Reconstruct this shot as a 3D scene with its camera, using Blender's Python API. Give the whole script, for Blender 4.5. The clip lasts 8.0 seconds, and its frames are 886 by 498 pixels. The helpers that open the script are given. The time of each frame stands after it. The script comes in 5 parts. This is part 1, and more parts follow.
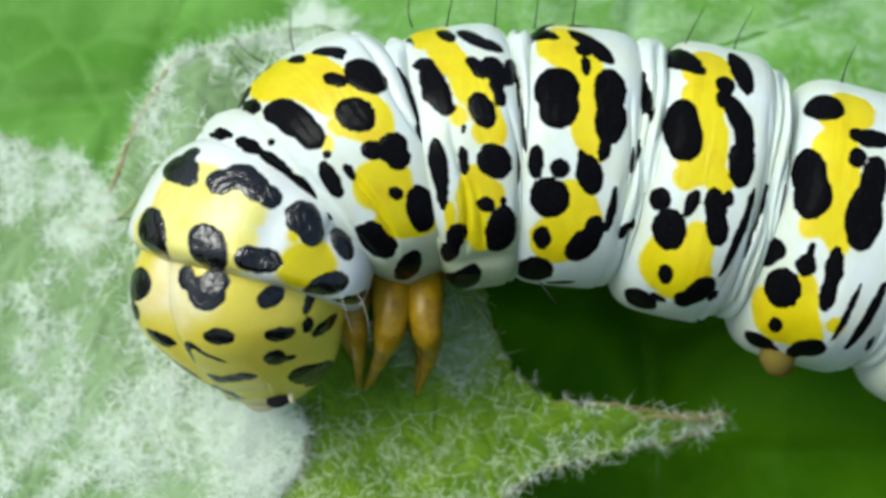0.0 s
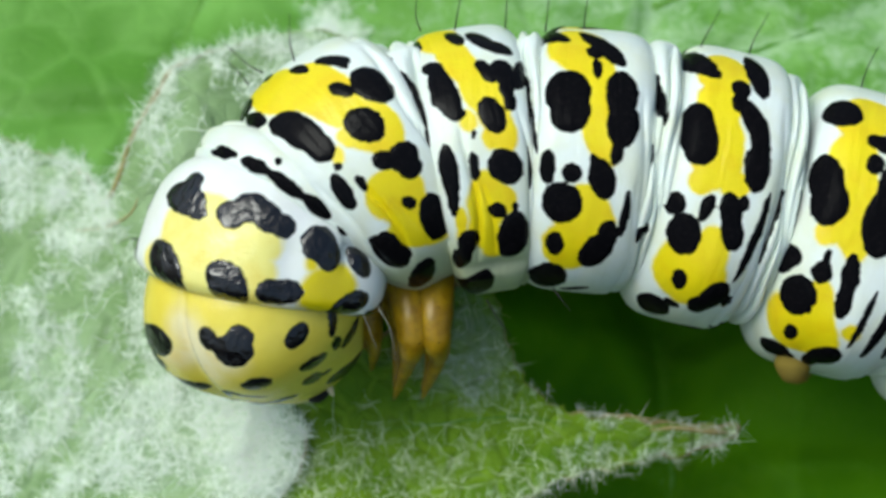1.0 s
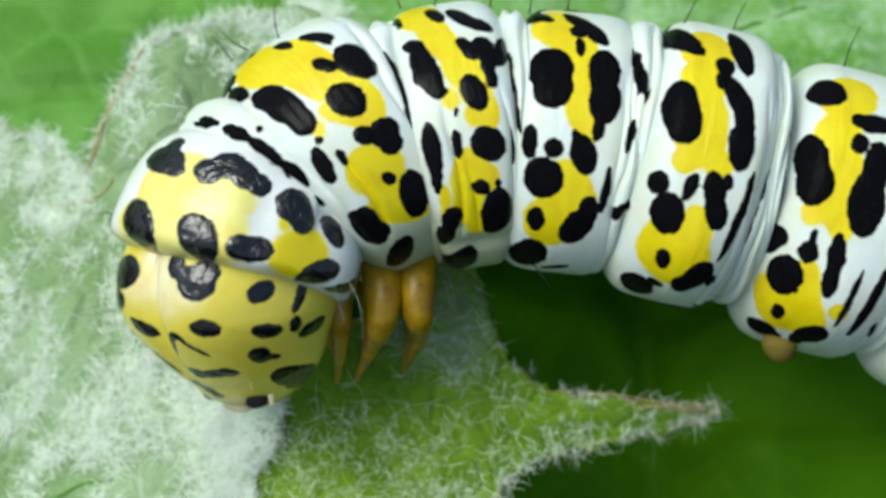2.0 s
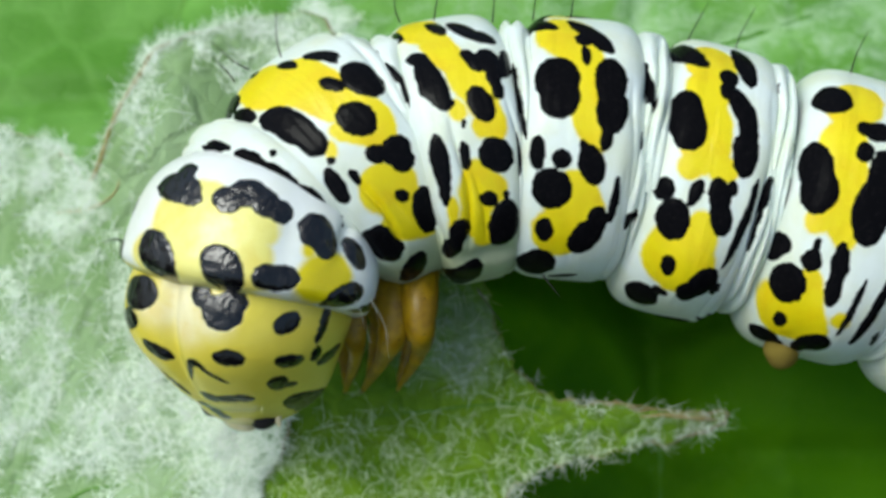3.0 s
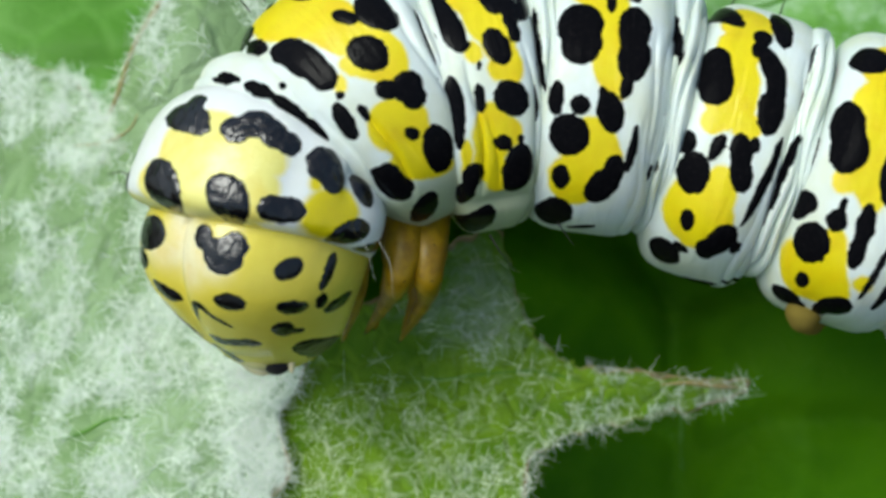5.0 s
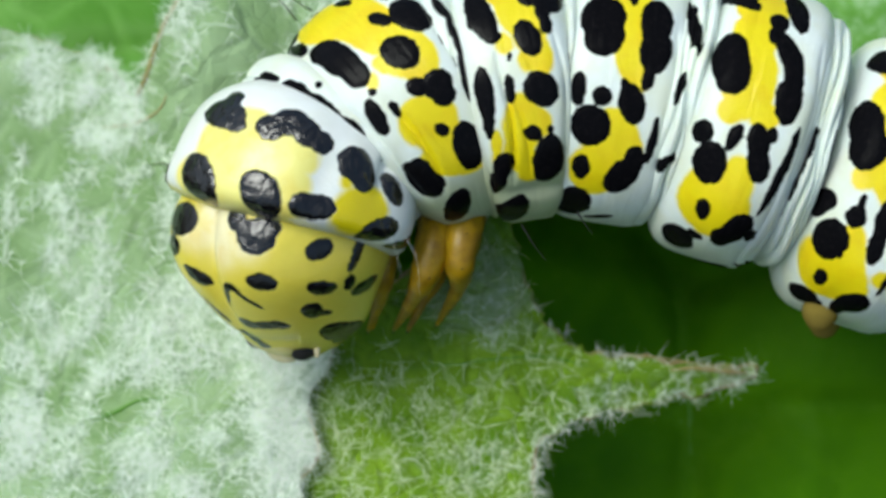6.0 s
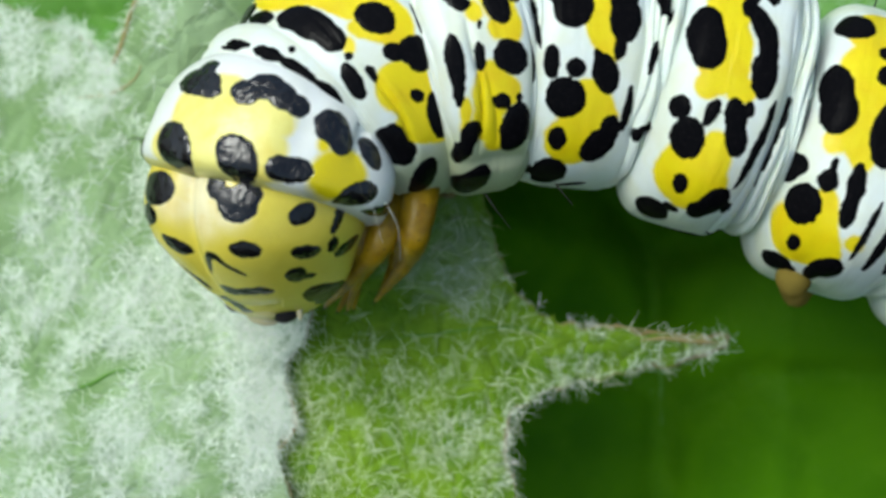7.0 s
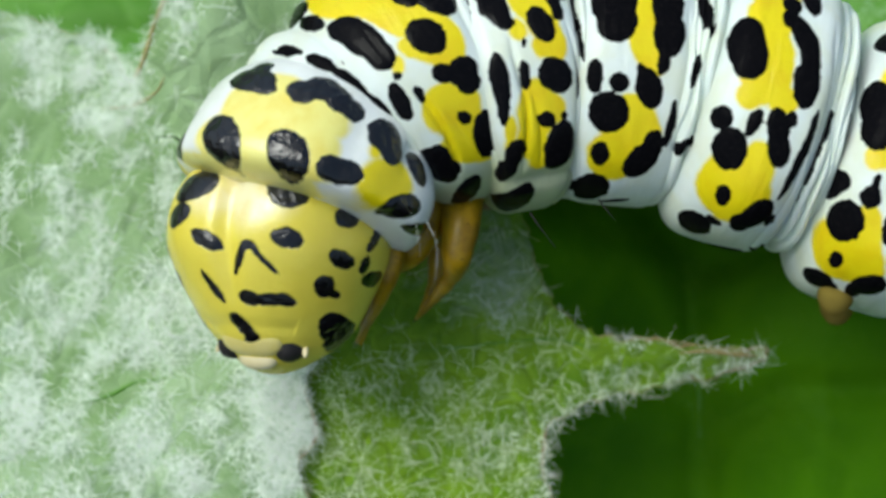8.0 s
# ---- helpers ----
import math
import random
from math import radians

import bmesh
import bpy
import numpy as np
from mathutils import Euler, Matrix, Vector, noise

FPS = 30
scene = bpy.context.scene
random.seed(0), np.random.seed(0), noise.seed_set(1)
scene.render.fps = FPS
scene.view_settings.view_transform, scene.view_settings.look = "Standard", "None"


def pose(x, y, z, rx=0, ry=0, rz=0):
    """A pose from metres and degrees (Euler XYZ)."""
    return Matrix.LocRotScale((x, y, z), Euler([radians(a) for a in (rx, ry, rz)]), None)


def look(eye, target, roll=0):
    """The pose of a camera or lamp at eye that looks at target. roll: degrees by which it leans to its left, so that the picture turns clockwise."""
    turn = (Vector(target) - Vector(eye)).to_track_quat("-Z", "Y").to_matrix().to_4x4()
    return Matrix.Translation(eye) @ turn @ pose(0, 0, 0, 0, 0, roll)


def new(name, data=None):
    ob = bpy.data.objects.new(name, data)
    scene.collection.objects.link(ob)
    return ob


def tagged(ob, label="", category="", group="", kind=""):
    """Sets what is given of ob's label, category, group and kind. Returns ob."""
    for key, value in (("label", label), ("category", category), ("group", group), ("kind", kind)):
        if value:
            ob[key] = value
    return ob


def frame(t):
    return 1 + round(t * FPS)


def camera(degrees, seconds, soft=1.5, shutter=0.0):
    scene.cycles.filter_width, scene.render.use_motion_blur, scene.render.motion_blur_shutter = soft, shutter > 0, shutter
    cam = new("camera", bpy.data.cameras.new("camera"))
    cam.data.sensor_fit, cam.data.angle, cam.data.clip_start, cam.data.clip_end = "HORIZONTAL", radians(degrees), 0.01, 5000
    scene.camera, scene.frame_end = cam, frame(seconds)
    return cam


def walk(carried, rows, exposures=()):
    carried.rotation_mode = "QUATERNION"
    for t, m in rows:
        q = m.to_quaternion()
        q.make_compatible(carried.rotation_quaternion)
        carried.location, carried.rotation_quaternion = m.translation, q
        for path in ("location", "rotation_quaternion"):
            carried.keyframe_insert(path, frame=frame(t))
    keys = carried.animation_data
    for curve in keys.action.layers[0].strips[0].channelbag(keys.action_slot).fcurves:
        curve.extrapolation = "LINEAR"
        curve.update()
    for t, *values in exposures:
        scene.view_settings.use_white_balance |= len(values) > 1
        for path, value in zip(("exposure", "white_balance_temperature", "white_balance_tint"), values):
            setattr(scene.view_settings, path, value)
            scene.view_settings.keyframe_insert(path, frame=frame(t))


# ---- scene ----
from mathutils import geometry

cam = camera(32, 8.0, soft=3.3)
cam.data.dof.use_dof, cam.data.dof.focus_distance, cam.data.dof.aperture_fstop = True, 0.0415, 100.0
TILT = Matrix.Rotation(radians(37), 4, "X")  # the plane that faces the camera, leaning back from the upright


def mm(x, y, z, rx=0, ry=0, rz=0):
    """A pose from millimetres and degrees."""
    return pose(x / 1000, y / 1000, z / 1000, rx, ry, rz)


walk(cam, [
    (0, TILT @ mm(0, 0, 43.73, 0.000, 0.000, 0)),
    (0.5, TILT @ mm(0, 0, 43.73, 0.169, -0.186, 0)),
    (1, TILT @ mm(0, 0, 43.73, 0.423, 0.496, 0)),
    (1.5, TILT @ mm(0, 0, 43.73, -0.353, 0.048, 0)),
    (1.7, TILT @ mm(0, 0, 43.73, -0.370, -0.134, 0)),
    (2.8, TILT @ mm(0, 0, 43.73, -0.289, -0.035, 0)),
    (3, TILT @ mm(0, 0, 43.73, -0.044, 0.102, 0)),
    (3.5, TILT @ mm(0, 0, 43.73, -1.216, -0.363, 0)),
    (4, TILT @ mm(0, 0, 43.73, -0.462, -0.702, 0)),
    (4.5, TILT @ mm(0, 0, 43.73, -0.882, -0.450, 0)),
    (5, TILT @ mm(0, 0, 43.73, -1.242, 0.873, 0)),
    (5.2, TILT @ mm(0, 0, 43.73, -1.579, 1.041, 0)),
    (6.3, TILT @ mm(0, 0, 43.73, -1.957, 1.208, 0)),
    (6.5, TILT @ mm(0, 0, 43.73, -3.302, 0.721, 0)),
    (7, TILT @ mm(0, 0, 43.73, -2.872, 0.169, 0)),
    (7.5, TILT @ mm(0, 0, 43.73, -2.966, 0.657, 0)),
    (8, TILT @ mm(0, 0, 43.73, -2.424, 1.558, 0)),
], exposures=[(0, 0.0, 6240, -1), (5, -0.03, 6240, -1), (6.5, 0.02, 6240, -1), (7.1, 0.0, 6240, -1), (7.6, -0.06, 6240, -1), (8, -0.06, 6240, -1)])

# ---- light: bright overcast sky, high and behind the camera's shoulder ----
world = bpy.data.worlds.new("sky")
scene.world = world
world.use_nodes = True
sky = world.node_tree.nodes.new("ShaderNodeTexSky")
sky.sky_type, sky.sun_disc = "NISHITA", False
sky.sun_elevation, sky.sun_rotation = radians(63), radians(263)
sky.air_density, sky.dust_density = 1.0, 4.0
ground_glow = world.node_tree.nodes["Background"]
world.node_tree.links.new(sky.outputs[0], ground_glow.inputs[0])
ground_glow.inputs[1].default_value = 0.135

sun = new("sun", bpy.data.lights.new("sun", "SUN"))
sun.data.energy, sun.data.angle, sun.data.color = 1.95, radians(34), (1.0, 0.99, 0.97)
sun.matrix_world = look((-0.46, -0.08, 0.88), (0, 0, 0))


# ---- materials ----
class Nodes:
    """A short way to write a node material."""

    def __init__(self, name):
        self.mat = bpy.data.materials.new(name)
        self.mat.use_nodes = True
        self.tree = self.mat.node_tree
        self.bsdf = self.tree.nodes["Principled BSDF"]

    def put(self, node, socket, value):
        if hasattr(value, "links"):
            self.tree.links.new(value, node.inputs[socket])
        else:
            node.inputs[socket].default_value = value

    def add(self, kind, out=0, **given):
        node = self.tree.nodes.new(kind)
        for key, value in given.items():
            if key.startswith("i_"):
                self.put(node, int(key[2:]), value)
        return node, node.outputs[out]

    def noise(self, size, detail=3.0, rough=0.55, warp=0.0):
        """Noise with features of about that many millimetres."""
        at, place = self.add("ShaderNodeTexCoord", 3)
        n = self.tree.nodes.new("ShaderNodeTexNoise")
        self.put(n, "Vector", place)
        self.put(n, "Scale", 1000.0 / size)
        self.put(n, "Detail", detail)
        self.put(n, "Roughness", rough)
        self.put(n, "Distortion", warp)
        return n.outputs[0]

    def stretched(self, size, along, detail=3.0):
        """Noise drawn out round the body: fine folds across its length."""
        _, place = self.add("ShaderNodeTexCoord", 3)
        n = self.tree.nodes.new("ShaderNodeMapping")
        self.put(n, 0, place)
        n.inputs[3].default_value = (1000.0 / size, 1000.0 / along, 1000.0 / along)
        tex = self.tree.nodes.new("ShaderNodeTexNoise")
        self.put(tex, "Vector", n.outputs[0])
        self.put(tex, "Scale", 1.0)
        self.put(tex, "Detail", detail)
        self.put(tex, "Distortion", 0.6)
        return tex.outputs[0]

    def cells(self, size, feature="F1"):
        at, place = self.add("ShaderNodeTexCoord", 3)
        n = self.tree.nodes.new("ShaderNodeTexVoronoi")
        n.feature = feature
        self.put(n, "Vector", place)
        self.put(n, "Scale", 1000.0 / size)
        return n.outputs["Distance"]

    def math(self, op, a, b=0.0):
        n = self.tree.nodes.new("ShaderNodeMath")
        n.operation = op
        self.put(n, 0, a)
        self.put(n, 1, b)
        return n.outputs[0]

    def span(self, value, low, high, to_low=0.0, to_high=1.0):
        n = self.tree.nodes.new("ShaderNodeMapRange")
        n.interpolation_type = "SMOOTHSTEP"
        for k, v in enumerate((value, low, high, to_low, to_high)):
            self.put(n, k, v)
        return n.outputs[0]

    def mix(self, factor, a, b):
        n = self.tree.nodes.new("ShaderNodeMix")
        n.data_type = "RGBA"
        for key, v in ((0, factor), (6, a), (7, b)):
            self.put(n, key, (*v, 1) if isinstance(v, tuple) and len(v) == 3 else v)
        return n.outputs[2]

    def value(self, name):
        n = self.tree.nodes.new("ShaderNodeAttribute")
        n.attribute_name = name
        return n.outputs["Fac"]

    def bump(self, height, depth, strength=1.0):
        n = self.tree.nodes.new("ShaderNodeBump")
        self.put(n, "Height", height)
        self.put(n, "Distance", depth / 1000)
        self.put(n, "Strength", strength)
        self.tree.links.new(n.outputs[0], self.bsdf.inputs["Normal"])

    def finish(self, colour, rough, **more):
        self.put(self.bsdf, "Base Color", (*colour, 1) if isinstance(colour, tuple) else colour)
        self.put(self.bsdf, "Roughness", rough)
        for key, v in more.items():
            self.put(self.bsdf, key.replace("_", " "), v)
        return self.mat


def skin_material(name, base, pale, yellow, sheen, gloss, ink_gloss, wrinkle, flank=None, base_rough=0.36, streak=1.5, melt=0.065, belly=None):
    """Caterpillar skin: base colour with the painted-by-nature marks 'yellow' and 'dark' in mm from their edges."""
    n = Nodes(name)
    ragged = n.math("MULTIPLY", n.math("SUBTRACT", n.noise(0.16, 2.0), 0.5), 0.11)
    ragged = n.math("ADD", ragged, n.math("MULTIPLY", n.math("SUBTRACT", n.noise(0.55, 2.0), 0.5), 0.15))
    soft = n.math("MULTIPLY", n.math("SUBTRACT", n.noise(0.5, 3.0), 0.5), 0.25)
    y = n.span(n.math("ADD", n.value("yellow"), soft), -melt, melt)
    d = n.span(n.math("ADD", n.value("dark"), ragged), -0.018, 0.018)
    shine = n.span(d, 0.0, 1.0, gloss, ink_gloss)
    ground = n.mix(n.span(n.noise(1.4, 4.0), 0.35, 0.7), base, pale)
    if belly:  # greenish underside skin, darkened to paint in the shade below the flank
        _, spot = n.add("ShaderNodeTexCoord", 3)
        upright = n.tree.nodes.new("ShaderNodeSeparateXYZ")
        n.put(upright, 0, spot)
        shade_line = n.math("ADD", upright.outputs[2], n.math("MULTIPLY", n.math("SUBTRACT", n.noise(0.8, 3.0), 0.5), 0.0012))
        ground = n.mix(n.span(shade_line, -0.0009, 0.0005), belly, ground)
    deep = tuple(c * k for c, k in zip(yellow, (0.96, 0.87, 0.6)))
    gold = n.mix(n.span(n.noise(0.9, 4.0), 0.4, 0.72), yellow, deep)
    if flank:  # the sides carry the stronger yellow of the body
        _, place = n.add("ShaderNodeTexCoord", 3)
        axes = n.tree.nodes.new("ShaderNodeSeparateXYZ")
        n.put(axes, 0, place)
        gold = n.mix(n.span(n.math("ABSOLUTE", axes.outputs[1]), 0.0022, 0.0029), gold, flank)
    ink = n.mix(n.span(n.noise(0.12, 2.0), 0.5, 0.8), (0.004, 0.004, 0.005), (0.010, 0.009, 0.010))
    colour = n.mix(d, n.mix(y, ground, gold), ink)
    grain = n.math("ADD", n.noise(0.09, 3.0), n.math("MULTIPLY", n.noise(0.7, 2.0), 2.6))
    grain = n.math("ADD", grain, n.math("MULTIPLY", n.stretched(0.6, 3.0), streak))
    folds = n.math("MULTIPLY", n.math("MULTIPLY", n.noise(0.42, 2.0, 0.5, 1.0), d), wrinkle)
    n.bump(n.math("ADD", grain, folds), 0.02, 0.55)
    rough = n.span(d, 0.0, 1.0, base_rough, sheen)
    n.bsdf.subsurface_method = "BURLEY"
    return n.finish(colour, rough, Specular_IOR_Level=shine, Subsurface_Weight=0.25, Subsurface_Scale=0.0005, Subsurface_Radius=(0.9, 1.0, 0.8))


WHITE, CREAM = (0.77, 0.84, 0.80), (0.72, 0.77, 0.62)
GOLD = (0.80, 0.66, 0.005)
skin = skin_material("skin", WHITE, CREAM, GOLD, 0.15, 0.4, 0.012, 1.0, streak=8.0)
# the belly colour is part greenish skin, part shade put into the colour
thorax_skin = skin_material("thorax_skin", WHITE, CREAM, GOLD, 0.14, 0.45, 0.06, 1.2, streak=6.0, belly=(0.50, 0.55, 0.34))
shield_skin = skin_material("shield_skin", (0.86, 0.89, 0.87), (0.80, 0.83, 0.76), (0.86, 0.80, 0.24), 0.15, 0.6, 0.72, 10.0, GOLD, 0.24, melt=0.12)
# its third colour is the crown's pale patch: whitish skin with painted sheen
head_skin = skin_material("head_skin", (0.80, 0.68, 0.085), (0.75, 0.62, 0.065), (0.86, 0.80, 0.50), 0.19, 0.7, 0.72, 8.0, None, 0.22, melt=0.45)


def amber_material():
    n = Nodes("amber_leg")
    c = n.mix(n.span(n.noise(0.5, 3.0), 0.35, 0.7), (0.36, 0.215, 0.003), (0.20, 0.11, 0.002))
    c = n.mix(n.span(n.noise(0.16, 2.0), 0.68, 0.76), c, (0.05, 0.03, 0.005))
    n.bump(n.noise(0.12, 2.0), 0.015, 0.5)
    n.bsdf.subsurface_method = "BURLEY"
    return n.finish(c, 0.36, Specular_IOR_Level=0.45, Subsurface_Weight=0.5, Subsurface_Scale=0.0004, Subsurface_Radius=(1.0, 0.7, 0.2))


def cream_material():
    n = Nodes("cream_lip")
    c = n.mix(n.noise(0.4), (0.66, 0.55, 0.27), (0.78, 0.70, 0.45))
    return n.finish(c, 0.2)


def dry_material():
    n = Nodes("dry_margin")
    return n.finish(n.mix(n.noise(0.5, 3.0), (0.42, 0.30, 0.13), (0.30, 0.30, 0.10)), 0.7)


def bristle_material():
    n = Nodes("bristle")
    return n.finish((0.022, 0.020, 0.02), 0.6, Specular_IOR_Level=0.15)


def leaf_material(name, dark, light, felt, felt_more, vein_size, rough, relief=0.18, gloss=0.2):
    """Leaf: green blade with a net of fine veins, felt where the 'felt' value is high."""
    n = Nodes(name)
    net = n.cells(vein_size, "DISTANCE_TO_EDGE")
    fine = n.span(n.cells(vein_size * 0.35, "DISTANCE_TO_EDGE"), 0.0, 0.12)
    veins = n.span(net, 0.0, 0.16)
    green = n.mix(n.span(n.noise(vein_size * 2.2, 4.0), 0.32, 0.7), dark, light)
    green = n.mix(n.math("MULTIPLY", n.math("SUBTRACT", 1.0, veins), 0.35), green, light)
    fuzz = n.noise(0.8, 6.0, 0.72, 1.6)
    clot = n.noise(2.6, 3.0, 0.6, 0.8)
    cover = n.math("ADD", n.value("felt"), n.math("MULTIPLY", n.math("SUBTRACT", fuzz, 0.5), 2.6))
    cover = n.math("ADD", cover, n.math("MULTIPLY", n.math("SUBTRACT", clot, 0.5), 1.2))
    cover = n.span(cover, 0.0, 1.25, 0.0, felt_more)
    colour = n.mix(cover, green, felt)
    edge = n.span(n.math("ADD", n.value("rim"), n.math("MULTIPLY", n.math("SUBTRACT", clot, 0.5), 2.2)), 0.6, 1.2)
    edge = n.math("MULTIPLY", edge, n.span(n.value("rim"), 0.1, 0.6))
    colour = n.mix(edge, colour, (0.34, 0.24, 0.13))
    height = n.math("ADD", n.math("MULTIPLY", veins, 1.0), n.math("MULTIPLY", fine, 0.25))
    n.bump(n.math("ADD", height, n.math("MULTIPLY", fuzz, 0.8)), relief, 0.5)
    return n.finish(colour, rough, Specular_IOR_Level=gloss)


far_green = leaf_material("far_leaf", (0.082, 0.235, 0.018), (0.165, 0.37, 0.065), (0.50, 0.66, 0.46), 0.6, 2.4, 0.5, 0.10)
low_green = leaf_material("low_leaf", (0.045, 0.150, 0.001), (0.092, 0.245, 0.002), (0.13, 0.28, 0.02), 0.4, 4.0, 0.5, 0.07, 0.06)
vein_green = leaf_material("leaf_vein", (0.075, 0.22, 0.015), (0.14, 0.31, 0.05), (0.3, 0.5, 0.2), 0.3, 2.0, 0.5, 0.04)
woolly_green = leaf_material("woolly_leaf", (0.185, 0.30, 0.11), (0.32, 0.45, 0.24), (0.82, 0.88, 0.81), 0.74, 1.5, 0.75)
lobe_green = leaf_material("lobe_leaf", (0.094, 0.205, 0.006), (0.21, 0.355, 0.019), (0.36, 0.44, 0.30), 0.7, 1.1, 0.7, 0.3)


def hair_material(name, colour):
    """Fine plant hair that light passes through."""
    n = Nodes(name)
    tint = n.mix(n.noise(1.5, 2.0), colour, tuple(k * 0.88 for k in colour))
    face = n.tree.nodes.new("ShaderNodeBsdfDiffuse")
    lit = n.tree.nodes.new("ShaderNodeBsdfTranslucent")
    both = n.tree.nodes.new("ShaderNodeAddShader")
    half = n.mix(0.42, tint, (0.0, 0.0, 0.0))
    for k, node in enumerate((face, lit)):
        n.tree.links.new(half, node.inputs[0])
        n.tree.links.new(node.outputs[0], both.inputs[k])
    n.tree.links.new(both.outputs[0], n.tree.nodes["Material Output"].inputs[0])
    return n.mat


white_hair = hair_material("white_hair", (0.94, 0.97, 0.92))
cream_hair = hair_material("cream_hair", (0.88, 0.92, 0.76))
proleg_cream = hair_material("proleg_cream", (0.32, 0.245, 0.055))
dry_tan = dry_material()
amber = amber_material()
def plate_material():
    n = Nodes("face_plate")
    return n.finish(n.mix(n.noise(0.35, 3.0), (0.70, 0.58, 0.12), (0.78, 0.68, 0.30)), 0.25)


lip_cream, bristle_black, plate_yellow = cream_material(), bristle_material(), plate_material()


# ---- mesh helpers; lengths in millimetres ----
def mesh_from(name, verts, faces, material, values=None, smooth=True):
    me = bpy.data.meshes.new(name)
    me.from_pydata((np.asarray(verts) / 1000).tolist(), [], faces)
    for key, v in (values or {}).items():
        me.attributes.new(key, "FLOAT", "POINT").data.foreach_set("value", np.asarray(v, dtype=np.float32))
    me.polygons.foreach_set("use_smooth", [smooth] * len(me.polygons))
    me.materials.append(material)
    me.update()
    return me


def filled(got, material):
    verts, faces, values = got
    return mesh_from("blade", verts, faces, material, values)


def part(name, me, parent, m=None, label=""):
    ob = new(name, me)
    ob.parent = parent
    ob.matrix_basis = m or Matrix.Identity(4)
    return tagged(ob, label)


def thing(name, label, category, kind=""):
    ob = new(name)
    ob.matrix_world = TILT
    return tagged(ob, label, category, "", kind)


def tube(points, radii, sides=8):
    """A closed tapered tube along points."""
    pts = [Vector(p) for p in points]
    verts, faces = [], []
    for k, p in enumerate(pts):
        way = (pts[min(k + 1, len(pts) - 1)] - pts[max(k - 1, 0)]).normalized()
        side = way.cross(Vector((0.31, 0.17, 0.93))).normalized()
        up = side.cross(way)
        for j in range(sides):
            a = 2 * math.pi * j / sides
            verts.append(p + (side * math.cos(a) + up * math.sin(a)) * radii[k])
    for k in range(len(pts) - 1):
        for j in range(sides):
            a, b = k * sides + j, k * sides + (j + 1) % sides
            faces.append((a, b, b + sides, a + sides))
    faces.append(tuple(range(sides))[::-1])
    faces.append(tuple(range((len(pts) - 1) * sides, len(pts) * sides)))
    return [tuple(v) for v in verts], faces


def bent(points, steps):
    """A smooth line through a few points (Catmull-Rom)."""
    p = [Vector(q) for q in points]
    p = [2 * p[0] - p[1], *p, 2 * p[-1] - p[-2]]
    out = []
    for k in range(1, len(p) - 2):
        for j in range(steps):
            t = j / steps
            out.append(0.5 * (2 * p[k] + (p[k + 1] - p[k - 1]) * t + (2 * p[k - 1] - 5 * p[k] + 4 * p[k + 1] - p[k + 2]) * t * t
                              + (3 * p[k] - p[k - 1] - 3 * p[k + 1] + p[k + 2]) * t ** 3))
    return out + [p[-2]]


# ---- the caterpillar's marks: (along, round, half length, half width, turn); mm along the segment, degrees from the back, + its left ----
T1_DARK = [(-0.5, -8, 0.82, 0.43, 82), (-0.85, -8, 0.35, 0.27, 71), (-0.34, 1, 0.41, 0.24, 82), (-0.46, -16, 0.38, 0.19, 76),
    (-0.44, 18, 0.42, 0.37, 81), (-0.68, 25, 0.51, 0.43, 108), (-0.63, 33, 0.49, 0.37, 60), (-0.56, 41, 0.34, 0.32, 77),
    (0.73, -8, 0.82, 0.54, 56), (0.73, 25, 0.68, 0.51, 50), (0.84, 26, 0.47, 0.41, 133), (0.66, 48, 0.62, 0.35, 105),
    (0.69, 43, 0.32, 0.32, -175), (-0.48, 59, 0.51, 0.49, 92), (-0.29, 65, 0.4, 0.34, 126), (-0.46, 81, 0.43, 0.29, 53),
    (0.61, 82, 0.57, 0.34, 130), (0.62, 103, 0.68, 0.21, 115)]
T1_YELLOW = [(0.34, 11, 1.77, 1.11, 56), (0.76, 4, 1.69, 0.83, 88), (0.52, 31, 0.86, 0.78, 94), (-0.37, 8, 0.82, 0.52, 87), (1.08, 1, 2.75, 0.54, 106),
    (0.86, 35, 1.01, 0.38, 108), (-0.12, 33, 0.66, 0.56, 104), (0.38, 69, 0.85, 0.64, 118), (0.7, 68, 0.52, 0.4, 103),
    (0.05, 71, 0.46, 0.38, 115), (-0.05, 58, 0.22, 0.18, -159)]
FOLD_DARK = [(0.2, -7, 0.6, 0.16, 95), (0.15, 15, 0.51, 0.19, 95), (0.15, 32, 0.61, 0.19, 88), (0.17, 50, 0.48, 0.19, 85), (0.23, 67, 0.21, 0.17, 88),
    (-0.13, 23, 0.11, 0.11, 66)]
FOLD_YELLOW = []
T2_DARK = [(1.05, -28, 0.99, 0.41, 96), (1.05, -4, 0.64, 0.23, 105), (0.65, 24, 1.01, 0.42, 101), (0.58, 34, 0.49, 0.37, 96),
    (0.78, 17, 0.66, 0.3, 108), (-0.32, 20, 0.39, 0.2, 111), (-0.26, 38, 0.54, 0.46, 120), (-0.28, 42, 0.34, 0.32, 141),
    (-0.78, 25, 0.67, 0.49, 102), (-0.88, 30, 0.42, 0.33, 59), (-0.69, 20, 0.34, 0.22, 101), (-0.56, 3, 0.6, 0.21, 124),
    (-0.63, 9, 0.26, 0.12, 103), (-0.08, -6, 0.43, 0.18, 105), (0.33, -27, 0.32, 0.18, 88), (-0.16, 54, 0.32, 0.26, 150),
    (-0.52, 57, 0.44, 0.39, -169), (-0.52, 62, 0.34, 0.29, -180)]
